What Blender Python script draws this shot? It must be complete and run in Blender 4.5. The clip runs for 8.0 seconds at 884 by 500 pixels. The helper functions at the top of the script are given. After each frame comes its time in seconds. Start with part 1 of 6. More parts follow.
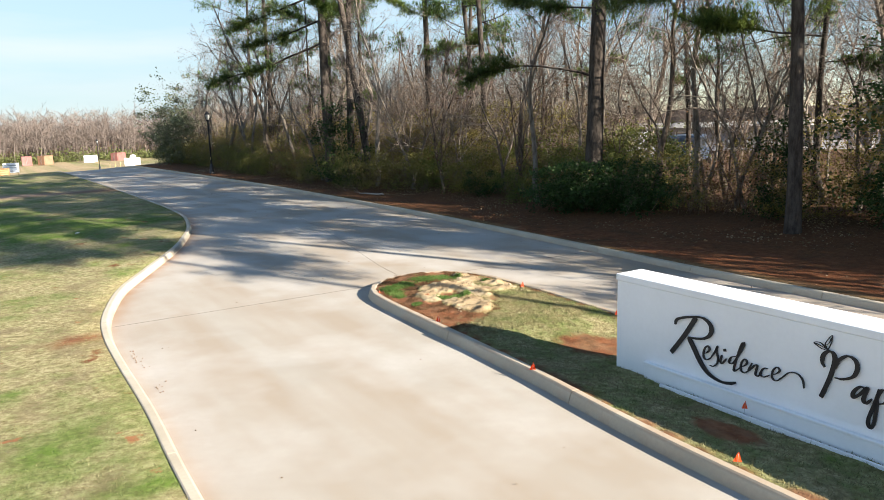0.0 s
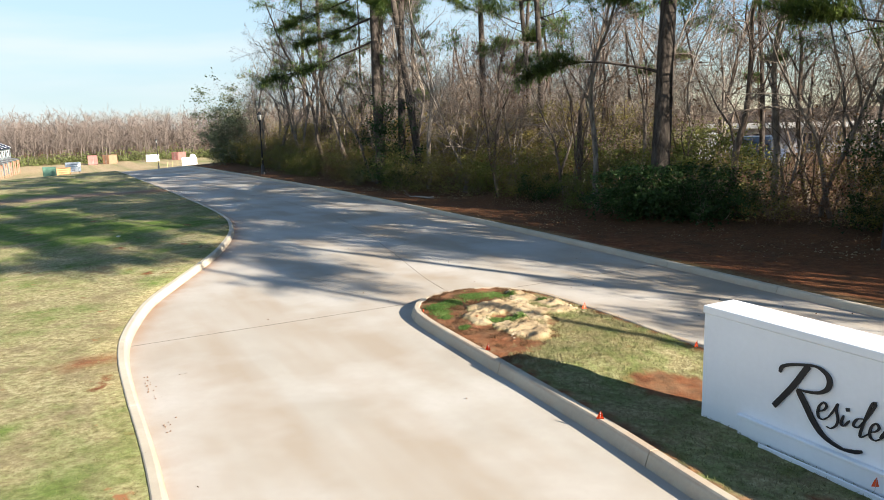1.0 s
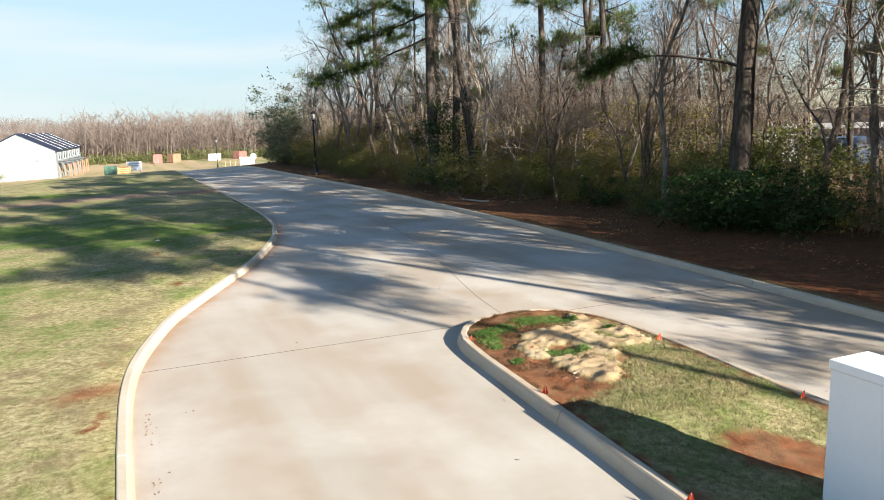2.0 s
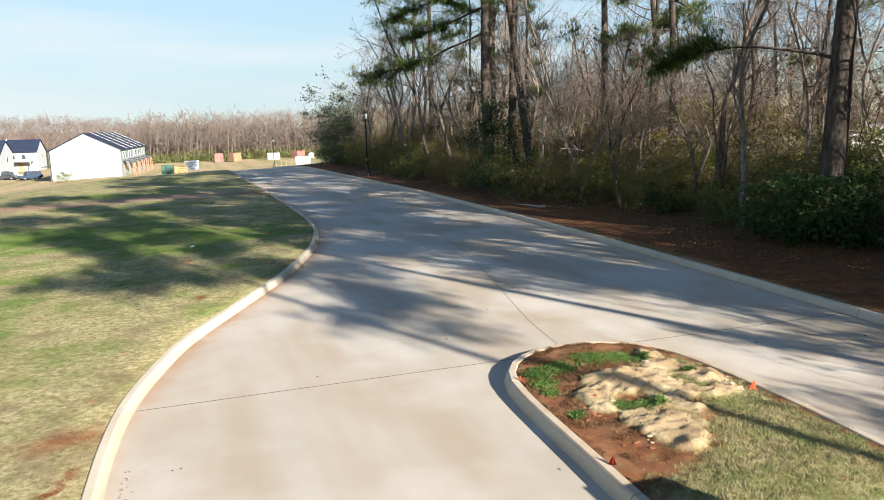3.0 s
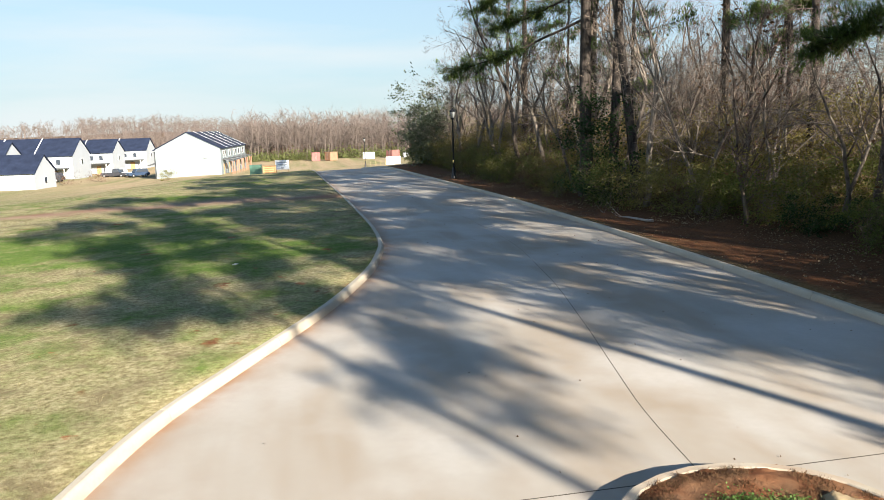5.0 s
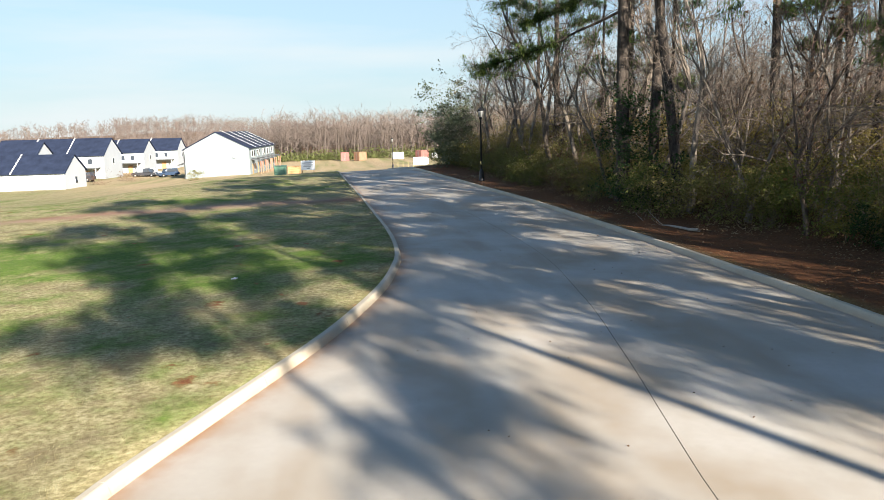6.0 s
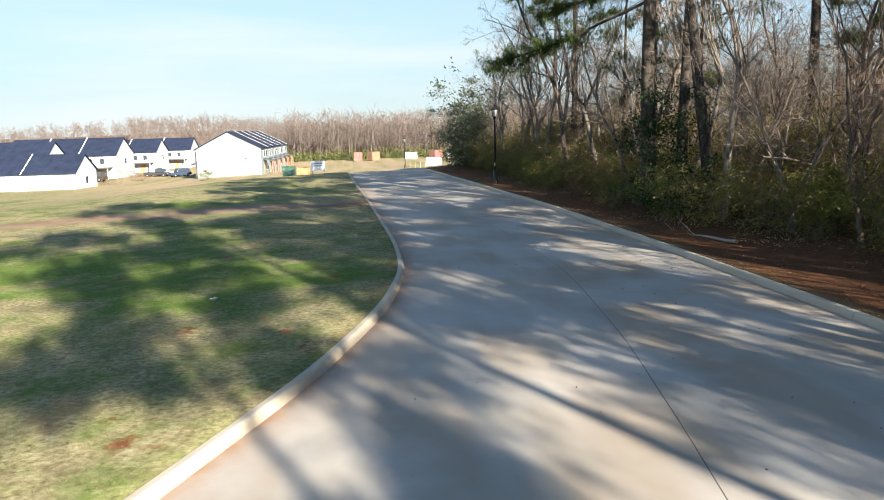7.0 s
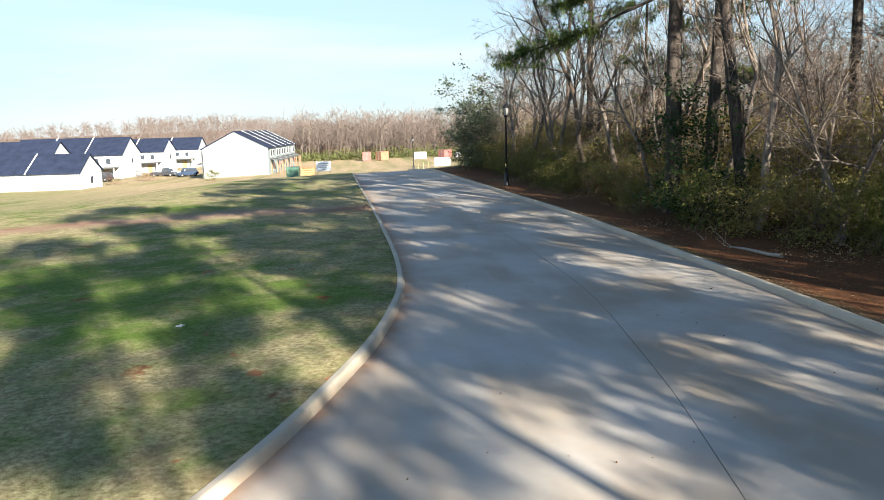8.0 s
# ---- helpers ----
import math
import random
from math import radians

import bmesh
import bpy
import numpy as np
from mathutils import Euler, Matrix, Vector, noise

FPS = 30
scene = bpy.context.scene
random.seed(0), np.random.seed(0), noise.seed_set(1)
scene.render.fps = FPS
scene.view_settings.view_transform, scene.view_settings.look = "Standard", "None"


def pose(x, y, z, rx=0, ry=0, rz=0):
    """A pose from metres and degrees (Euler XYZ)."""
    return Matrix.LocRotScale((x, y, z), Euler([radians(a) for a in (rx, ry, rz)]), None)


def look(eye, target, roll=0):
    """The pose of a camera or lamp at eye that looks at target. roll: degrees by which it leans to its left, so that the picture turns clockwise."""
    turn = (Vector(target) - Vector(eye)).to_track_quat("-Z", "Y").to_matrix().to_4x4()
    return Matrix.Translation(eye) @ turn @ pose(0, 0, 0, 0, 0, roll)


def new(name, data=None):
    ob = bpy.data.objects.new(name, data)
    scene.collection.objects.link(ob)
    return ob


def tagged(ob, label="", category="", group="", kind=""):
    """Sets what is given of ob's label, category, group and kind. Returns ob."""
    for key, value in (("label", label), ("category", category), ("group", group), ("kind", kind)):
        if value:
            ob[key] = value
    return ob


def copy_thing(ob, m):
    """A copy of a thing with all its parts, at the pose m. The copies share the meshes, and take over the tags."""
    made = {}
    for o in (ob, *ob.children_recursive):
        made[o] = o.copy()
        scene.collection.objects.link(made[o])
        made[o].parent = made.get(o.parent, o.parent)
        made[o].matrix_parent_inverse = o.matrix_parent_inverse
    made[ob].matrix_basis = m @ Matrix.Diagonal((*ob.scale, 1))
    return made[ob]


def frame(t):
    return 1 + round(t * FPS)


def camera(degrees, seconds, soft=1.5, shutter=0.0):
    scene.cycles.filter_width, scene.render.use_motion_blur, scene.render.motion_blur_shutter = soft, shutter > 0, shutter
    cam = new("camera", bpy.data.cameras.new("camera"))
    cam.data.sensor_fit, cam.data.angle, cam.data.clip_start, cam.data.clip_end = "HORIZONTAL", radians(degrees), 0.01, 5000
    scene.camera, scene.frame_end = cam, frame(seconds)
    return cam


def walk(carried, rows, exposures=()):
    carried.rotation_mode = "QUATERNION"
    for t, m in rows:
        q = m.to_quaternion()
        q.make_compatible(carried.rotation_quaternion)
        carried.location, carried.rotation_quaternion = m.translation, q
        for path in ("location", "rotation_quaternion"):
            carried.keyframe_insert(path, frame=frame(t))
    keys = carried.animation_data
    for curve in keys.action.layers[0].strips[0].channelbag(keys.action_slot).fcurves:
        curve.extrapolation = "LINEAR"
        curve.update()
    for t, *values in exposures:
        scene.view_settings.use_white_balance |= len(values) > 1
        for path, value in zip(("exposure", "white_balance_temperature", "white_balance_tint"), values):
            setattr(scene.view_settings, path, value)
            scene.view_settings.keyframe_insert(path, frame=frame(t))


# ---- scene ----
# The road's own axes: a runs across it to the right, c along it. Metres from the first eye's foot.
NX, NY = 0.8508, 0.5255


def W(a, c):
    return NX * a - NY * c, NY * a + NX * c


def AC(x, y):
    return NX * x + NY * y, -NY * x + NX * y


cam = camera(62.6, 8.0, soft=0.65)
METRES, EYE, TILT, LEAN, TURN = 15.022, 3.5, 0.0, 0.0, 0.0
ROWS = [
    (0.0, 0.0, 0.0, 0.0, -0.29, -10.2, 1.63),
    (0.5, 0.0016, 0.0493, 0.0001, 1.73, -10.12, 1.62),
    (1.0, 0.0018, 0.1013, -0.0003, 3.96, -10.06, 1.61),
    (1.5, 0.0011, 0.1563, -0.0008, 6.21, -10.01, 1.62),
    (3.0, -0.0098, 0.3347, -0.0023, 12.95, -9.84, 1.56),
    (3.5, -0.0172, 0.3963, -0.0029, 15.18, -9.8, 1.56),
    (4.0, -0.0261, 0.4583, -0.0035, 17.33, -9.74, 1.58),
    (4.5, -0.037, 0.5201, -0.0039, 18.99, -9.71, 1.57),
    (6.0, -0.0861, 0.7103, -0.0052, 22.83, -9.62, 1.56),
    (6.5, -0.1078, 0.7744, -0.0055, 23.49, -9.61, 1.54),
    (7.0, -0.1307, 0.8394, -0.0056, 23.95, -9.61, 1.54),
    (7.5, -0.1555, 0.9051, -0.0059, 24.36, -9.62, 1.53),
    (8.0, -0.184, 0.9736, -0.0063, 24.71, -9.63, 1.54),
]
EXPOSURE = 1.87
walk(cam, [(t, pose(0, 0, EYE, TILT, LEAN, TURN) @ pose(METRES * x, METRES * y, METRES * z, 90 + pitch, roll, yaw)) for t, x, y, z, yaw, pitch, roll in ROWS],
     [(0.0, EXPOSURE), (1.5, EXPOSURE - 0.04), (3.5, EXPOSURE - 0.14), (4.5, EXPOSURE - 0.13), (6.5, EXPOSURE - 0.07), (8.0, EXPOSURE + 0.1)])

# ---- light: a low winter sun from behind, on the wooded side ----
SUN_AZ, SUN_EL = math.atan2(0.82, -0.57), radians(22)
world = bpy.data.worlds.new("world")
scene.world = world
world.use_nodes = True
wn, wl = world.node_tree.nodes, world.node_tree.links
wn.clear()
sky = wn.new("ShaderNodeTexSky")
sky.sky_type, sky.sun_disc = "NISHITA", False
sky.sun_elevation, sky.sun_rotation = SUN_EL, SUN_AZ
sky.air_density, sky.dust_density, sky.ozone_density = 1.1, 0.05, 4.5
coord = wn.new("ShaderNodeTexCoord")
mapping = wn.new("ShaderNodeMapping")
mapping.inputs["Scale"].default_value = (1.1, 1.6, 9.0)
mapping.inputs["Rotation"].default_value = (0.06, -0.1, 0.5)
cirrus = wn.new("ShaderNodeTexNoise")
cirrus.inputs["Scale"].default_value, cirrus.inputs["Detail"].default_value, cirrus.inputs["Roughness"].default_value = 1.3, 7, 0.5
veil = wn.new("ShaderNodeMapRange")
veil.inputs["From Min"].default_value, veil.inputs["From Max"].default_value = 0.46, 0.66
veil.inputs["To Min"].default_value, veil.inputs["To Max"].default_value = 0.0, 0.85
cloud = wn.new("ShaderNodeMix")
cloud.data_type = "RGBA"
cloud.inputs["B"].default_value = (3.1, 3.95, 4.35, 1)
back = wn.new("ShaderNodeBackground")
back.inputs["Strength"].default_value = 0.056
out = wn.new("ShaderNodeOutputWorld")
wl.new(coord.outputs["Generated"], mapping.inputs["Vector"])
wl.new(mapping.outputs[0], cirrus.inputs["Vector"])
wl.new(cirrus.outputs["Fac"], veil.inputs["Value"])
# the veil is thick over the open field and thins out overhead and over the wood
parts_of = wn.new("ShaderNodeSeparateXYZ")
wl.new(coord.outputs["Generated"], parts_of.inputs[0])
low = wn.new("ShaderNodeMapRange")
for key, value in (("From Min", 0.05), ("From Max", 0.55), ("To Min", 0.85), ("To Max", 0.1)):
    low.inputs[key].default_value = value
wl.new(parts_of.outputs["Z"], low.inputs["Value"])
clear = wn.new("ShaderNodeMapRange")
clear.interpolation_type = "SMOOTHSTEP"
for key, value in (("From Min", -0.12), ("From Max", 0.3), ("To Min", 1.0), ("To Max", 0.12)):
    clear.inputs[key].default_value = value
wl.new(parts_of.outputs["X"], clear.inputs["Value"])
hazy = wn.new("ShaderNodeMath")
hazy.operation = "MULTIPLY"
wl.new(low.outputs[0], hazy.inputs[0])
wl.new(clear.outputs[0], hazy.inputs[1])
wl.new(hazy.outputs[0], cloud.inputs["Factor"])
streak = wn.new("ShaderNodeMix")
streak.data_type = "RGBA"
streak.inputs["B"].default_value = (4.7, 5.0, 5.1, 1)
thin = wn.new("ShaderNodeMath")
thin.operation = "MULTIPLY"
wl.new(veil.outputs[0], thin.inputs[0])
wl.new(hazy.outputs[0], thin.inputs[1])
wl.new(thin.outputs[0], streak.inputs["Factor"])
wl.new(cloud.outputs["Result"], streak.inputs["A"])
wl.new(sky.outputs[0], cloud.inputs["A"])
wl.new(streak.outputs["Result"], back.inputs["Color"])
wl.new(back.outputs[0], out.inputs["Surface"])
sun = new("sun", bpy.data.lights.new("sun", "SUN"))
sun.data.energy, sun.data.angle, sun.data.color = 5.0, radians(0.38), (1.0, 0.91, 0.78)
TO_SUN = Vector((math.sin(SUN_AZ) * math.cos(SUN_EL), math.cos(SUN_AZ) * math.cos(SUN_EL), math.sin(SUN_EL)))
sun.matrix_world = look(TO_SUN * 90, (0, 0, 0))


# ---- materials ----
class Mat:
    """A node material under construction."""

    def __init__(self, name, rough=0.8, metal=0.0, spec=0.3):
        self.m = bpy.data.materials.new(name)
        self.m.use_nodes = True
        self.n, self.l = self.m.node_tree.nodes, self.m.node_tree.links
        self.b = self.n["Principled BSDF"]
        self.b.inputs["Roughness"].default_value = rough
        self.b.inputs["Metallic"].default_value = metal
        self.b.inputs["Specular IOR Level"].default_value = spec
        self.co = self.n.new("ShaderNodeTexCoord").outputs["Object"]

    def world_place(self):
        self.co = self.n.new("ShaderNodeNewGeometry").outputs["Position"]
        return self

    def noise(self, scale, detail=4, rough=0.55, stretch=None, turn=0.0):
        t = self.n.new("ShaderNodeTexNoise")
        t.inputs["Scale"].default_value, t.inputs["Detail"].default_value, t.inputs["Roughness"].default_value = scale, detail, rough
        co = self.co
        if stretch:
            mp = self.n.new("ShaderNodeMapping")
            mp.vector_type = "TEXTURE"
            mp.inputs["Scale"].default_value = stretch
            mp.inputs["Rotation"].default_value = (0, 0, turn)
            self.l.new(co, mp.inputs["Vector"])
            co = mp.outputs[0]
        self.l.new(co, t.inputs["Vector"])
        return t.outputs["Fac"]

    def ramp(self, fac, stops):
        r = self.n.new("ShaderNodeValToRGB")
        els = r.color_ramp.elements
        while len(els) < len(stops):
            els.new(0.5)
        for e, (p, c) in zip(els, stops):
            e.position, e.color = p, (*c, 1) if len(c) == 3 else c
        self.l.new(fac, r.inputs["Fac"])
        return r.outputs["Color"]

    def span(self, fac, lo, hi, to_lo=0.0, to_hi=1.0):
        r = self.n.new("ShaderNodeMapRange")
        for k, v in (("From Min", lo), ("From Max", hi), ("To Min", to_lo), ("To Max", to_hi)):
            r.inputs[k].default_value = v
        self.l.new(fac, r.inputs["Value"])
        return r.outputs[0]

    def mix(self, fac, a, b, blend="MIX"):
        x = self.n.new("ShaderNodeMix")
        x.data_type, x.blend_type = "RGBA", blend
        for sock, v in (("Factor", fac), ("A", a), ("B", b)):
            if isinstance(v, (int, float)):
                x.inputs[sock].default_value = v
            elif isinstance(v, tuple):
                x.inputs[sock].default_value = (*v, 1)
            else:
                self.l.new(v, x.inputs[sock])
        return x.outputs["Result"]

    def math(self, op, a, b=0.0):
        x = self.n.new("ShaderNodeMath")
        x.operation = op
        for i, v in enumerate((a, b)):
            if isinstance(v, (int, float)):
                x.inputs[i].default_value = v
            else:
                self.l.new(v, x.inputs[i])
        return x.outputs[0]

    def random(self):
        return self.n.new("ShaderNodeObjectInfo").outputs["Random"]

    def island(self):
        return self.n.new("ShaderNodeNewGeometry").outputs["Random Per Island"]

    def attr(self, name):
        x = self.n.new("ShaderNodeAttribute")
        x.attribute_name = name
        return x.outputs["Fac"]

    def bump(self, height, strength=0.4, distance=0.01):
        b = self.n.new("ShaderNodeBump")
        b.inputs["Strength"].default_value, b.inputs["Distance"].default_value = strength, distance
        self.l.new(height, b.inputs["Height"])
        self.l.new(b.outputs[0], self.b.inputs["Normal"])
        return self

    def done(self, colour, rough=None):
        if isinstance(colour, tuple):
            self.b.inputs["Base Color"].default_value = (*colour, 1)
        else:
            self.l.new(colour, self.b.inputs["Base Color"])
        if rough is not None:
            self.l.new(rough, self.b.inputs["Roughness"])
        return self.m


def plain(name, colour, rough=0.6, metal=0.0, vary=0.25, scale=3.0, bump=0.0, spec=0.3):
    """A surface of one colour with soft stains and fine grain."""
    m = Mat(name, rough, metal, spec)
    big, fine = m.noise(scale, 5), m.noise(scale * 14, 3)
    lo = tuple(v * (1 - vary) for v in colour)
    hi = tuple(min(1, v * (1 + vary)) for v in colour)
    col = m.mix(0.25, m.ramp(big, [(0.3, lo), (0.7, hi)]), m.ramp(fine, [(0.3, lo), (0.7, hi)]))
    if bump:
        m.bump(fine, 0.5, bump)
    return m.done(col)


ROAD_TURN = math.atan2(NY, NX)


def concrete(name, warm):
    m = Mat(name, 0.75, spec=0.35).world_place()
    track = m.noise(1.0, 3, 0.5, (0.55, 9.0, 1.0), ROAD_TURN)
    wheel = m.noise(1.0, 3, 0.5, (1.2, 7.0, 1.0), ROAD_TURN)
    cloudy, grain, speck = m.noise(0.45, 5), m.noise(9, 6, 0.7), m.noise(140, 2)
    base = m.ramp(cloudy, [(0.3, (0.345 * warm, 0.312, 0.26)), (0.5, (0.41 * warm, 0.376, 0.32)), (0.7, (0.46 * warm, 0.432, 0.386))])
    base = m.mix(m.span(track, 0.40, 0.66, 0, 0.35), base, (0.325, 0.268, 0.202))
    base = m.mix(m.span(wheel, 0.4, 0.6, 0, 0.85), base, (0.328, 0.258, 0.183))
    base = m.mix(m.span(m.noise(0.36, 4, 0.55), 0.46, 0.68, 0, 0.7), base, (0.53, 0.51, 0.475))
    base = m.mix(m.span(grain, 0.35, 0.75, 0, 0.3), base, (0.334, 0.304, 0.258))
    base = m.mix(m.span(m.random(), 0, 1, 0, 0.2), base, (0.35, 0.327, 0.296))
    clay = m.math("MULTIPLY", m.attr("clay"), m.span(m.noise(2.2, 5), 0.3, 0.6, 0.4, 1))
    base = m.mix(clay, base, (0.31, 0.185, 0.108))
    base = m.mix(m.span(speck, 0.2, 0.8, 0, 0.18), base, (0.19, 0.167, 0.152))
    m.bump(m.math("ADD", m.math("MULTIPLY", grain, 0.5), speck), 0.35, 0.004)
    return m.done(base)


M_ROAD = concrete("road_concrete", 1.0)


def kerb_material():
    m = Mat("kerb_concrete", 0.8, spec=0.3).world_place()
    cloudy, grain = m.noise(1.3, 5), m.noise(22, 5, 0.7)
    base = m.ramp(cloudy, [(0.3, (0.385, 0.333, 0.25)), (0.7, (0.505, 0.45, 0.352))])
    base = m.mix(m.span(grain, 0.4, 0.8, 0, 0.4), base, (0.304, 0.274, 0.228))
    base = m.mix(m.span(m.random(), 0, 1, 0, 0.2), base, (0.38, 0.35, 0.304))
    base = m.mix(m.math("MULTIPLY", m.attr("clay"), m.span(m.noise(2.6, 5), 0.35, 0.6)), base, (0.281, 0.152, 0.076))
    m.bump(grain, 0.4, 0.006)
    return m.done(base)


M_KERB = kerb_material()


def ground_material():
    m = Mat("ground", 0.95, spec=0.1).world_place()
    mid, fine, blade = m.noise(0.9, 5, 0.6), m.noise(11, 5, 0.7), m.noise(70, 3, 0.7)
    straw = m.ramp(fine, [(0.3, (0.13, 0.105, 0.045)), (0.5, (0.33, 0.285, 0.152)), (0.7, (0.56, 0.495, 0.30))])
    green = m.ramp(fine, [(0.25, (0.045, 0.085, 0.013)), (0.5, (0.105, 0.18, 0.028)), (0.8, (0.21, 0.28, 0.07))])
    lush = m.span(m.math("ADD", m.attr("lush"), m.math("ADD", m.math("MULTIPLY", m.math("SUBTRACT", fine, 0.5), 0.6), m.math("MULTIPLY", m.math("SUBTRACT", m.noise(3.2, 4, 0.6), 0.5), 1.5))), 0.0, 1.0)
    straw = m.mix(m.span(m.noise(1.3, 5, 0.6), 0.5, 0.66, 0, 0.7), straw, (0.17, 0.125, 0.075))
    grass = m.mix(lush, straw, green)
    grass = m.mix(m.span(blade, 0.3, 0.8, 0, 0.4), grass, (0.0702, 0.0663, 0.0234))
    bare = m.ramp(m.noise(5, 6, 0.65), [(0.3, (0.10, 0.038, 0.018)), (0.55, (0.19, 0.074, 0.033)), (0.8, (0.30, 0.135, 0.065))])
    grass = m.mix(m.span(m.noise(0.8, 5, 0.62), 0.655, 0.71), grass, bare)
    grass = m.mix(m.span(m.noise(1.9, 3, 0.5), 0.70, 0.74), grass, (0.27, 0.125, 0.06))
    wear = m.math("MULTIPLY", m.attr("track"), m.span(mid, 0.2, 0.45))
    grass = m.mix(wear, grass, m.mix(m.span(m.noise(0.25, 3), 0.4, 0.6, 0.35, 0.85), bare, (0.32, 0.225, 0.17)))
    litter = m.ramp(m.noise(16, 5, 0.7), [(0.3, (0.039, 0.0218, 0.0117)), (0.55, (0.101, 0.0546, 0.0273)), (0.8, (0.203, 0.125, 0.0663))])
    clay = m.mix(m.span(m.noise(1.6, 5), 0.48, 0.74), bare, litter)
    col = m.mix(m.attr("clay"), grass, clay)
    col = m.mix(m.attr("litter"), col, litter)
    col = m.mix(m.attr("sand"), col, m.mix(m.span(m.noise(5, 6, 0.7), 0.54, 0.7, 0, 0.55), m.ramp(m.noise(2.4, 5, 0.6), [(0.32, (0.275, 0.19, 0.108)), (0.5, (0.385, 0.292, 0.173)), (0.68, (0.485, 0.39, 0.25))]), (0.22, 0.135, 0.08)))
    m.bump(m.math("ADD", fine, m.math("MULTIPLY", blade, 0.6)), 0.8, 0.03)
    return m.done(col)


M_GROUND = ground_material()


def bark(name, dark, light, plates):
    m = Mat(name, 0.95, spec=0.1)
    rough, fine = m.noise(plates, 5, 0.65, (1, 1, 3.5)), m.noise(60, 3)
    col = m.ramp(rough, [(0.35, dark), (0.5, tuple((p + q) / 2 for p, q in zip(dark, light))), (0.68, light)])
    col = m.mix(m.span(fine, 0.3, 0.8, 0, 0.35), col, tuple(v * 0.6 for v in dark))
    m.bump(rough, 1.0, 0.04)
    return m.done(col)


M_PINE_BARK = bark("pine_bark", (0.032, 0.026, 0.022), (0.108, 0.09, 0.077), 7)
M_GREY_BARK = bark("grey_bark", (0.088, 0.074, 0.062), (0.305, 0.26, 0.218), 9)
M_PALE_BARK = bark("pale_bark", (0.075, 0.062, 0.051), (0.275, 0.23, 0.19), 9)
M_BROWN_BARK = bark("brown_bark", (0.05, 0.038, 0.03), (0.19, 0.15, 0.12), 9)


def twig_material(name, dark, light):
    m = Mat(name, 0.9, spec=0.15)
    return m.done(m.ramp(m.math("ADD", m.math("MULTIPLY", m.noise(0.8, 2), 0.7), m.math("MULTIPLY", m.island(), 0.3)), [(0.25, dark), (0.75, light)]))


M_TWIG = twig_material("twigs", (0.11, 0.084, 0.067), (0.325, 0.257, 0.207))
# the twig colours darkened: the deep wood's shade is put into them
M_TWIG_SHADED = twig_material("shaded_wood_twigs", (0.07, 0.053, 0.042), (0.19, 0.146, 0.116))
M_TWIG_RED = twig_material("reddish_twigs", (0.10, 0.058, 0.042), (0.24, 0.155, 0.12))
# distance haze is put into the colour: greyish tones with little contrast
M_TWIG_HAZED = twig_material("hazed_far_twigs", (0.115, 0.093, 0.081), (0.185, 0.15, 0.13))
M_TWIG_BROWN = twig_material("brown_twigs", (0.09, 0.064, 0.048), (0.26, 0.20, 0.155))


def leaf(name, dark, mid, light, rough=0.55, wither=0.0):
    m = Mat(name, rough, spec=0.18)
    fac = m.math("ADD", m.math("MULTIPLY", m.noise(1.8, 3), 0.85), m.math("ADD", m.math("MULTIPLY", m.island(), 0.16), m.math("MULTIPLY", m.random(), 0.2)))
    fac = m.math("SUBTRACT", fac, 0.04)
    m.b.inputs["Transmission Weight"].default_value = 0.0
    colour = m.ramp(fac, [(0.3, dark), (0.52, mid), (0.78, light)])
    # each bush is withered to its own degree
    if wither:
        colour = m.mix(m.span(m.random(), 0.25, 1.0, 0.0, wither), colour, m.ramp(fac, [(0.3, (0.07, 0.045, 0.022)), (0.7, (0.27, 0.18, 0.085))]))
    # part of the light passes through the leaf
    through_leaf, both = m.n.new("ShaderNodeBsdfTranslucent"), m.n.new("ShaderNodeMixShader")
    both.inputs[0].default_value = 0.45
    m.l.new(colour, through_leaf.inputs["Color"])
    m.l.new(m.b.outputs[0], both.inputs[1])
    m.l.new(through_leaf.outputs[0], both.inputs[2])
    m.l.new(both.outputs[0], m.n["Material Output"].inputs["Surface"])
    return m.done(colour)


M_FARLEAF = leaf("far_thicket_leaves", (0.065, 0.08, 0.028), (0.12, 0.14, 0.05), (0.20, 0.22, 0.085), 0.9)
M_NEEDLE = leaf("pine_needles", (0.028, 0.056, 0.016), (0.085, 0.135, 0.034), (0.21, 0.26, 0.065))
M_HOLLY = leaf("glossy_leaves", (0.012, 0.028, 0.010), (0.026, 0.055, 0.016), (0.06, 0.11, 0.033), 0.5)
M_PRIVET = leaf("privet_leaves", (0.048, 0.064, 0.016), (0.125, 0.15, 0.035), (0.235, 0.24, 0.062), wither=0.45)
M_OLIVE = leaf("olive_leaves", (0.085, 0.078, 0.021), (0.19, 0.165, 0.042), (0.27, 0.23, 0.06), wither=0.5)
M_DEAD = leaf("dead_leaves", (0.05, 0.028, 0.014), (0.12, 0.066, 0.032), (0.22, 0.13, 0.07), 0.8)
M_LITTER = leaf("leaf_litter", (0.10, 0.065, 0.035), (0.24, 0.165, 0.095), (0.40, 0.31, 0.20), 0.8)
M_CEDAR = leaf("grey_green_leaves", (0.03, 0.045, 0.022), (0.08, 0.10, 0.05), (0.18, 0.20, 0.125))


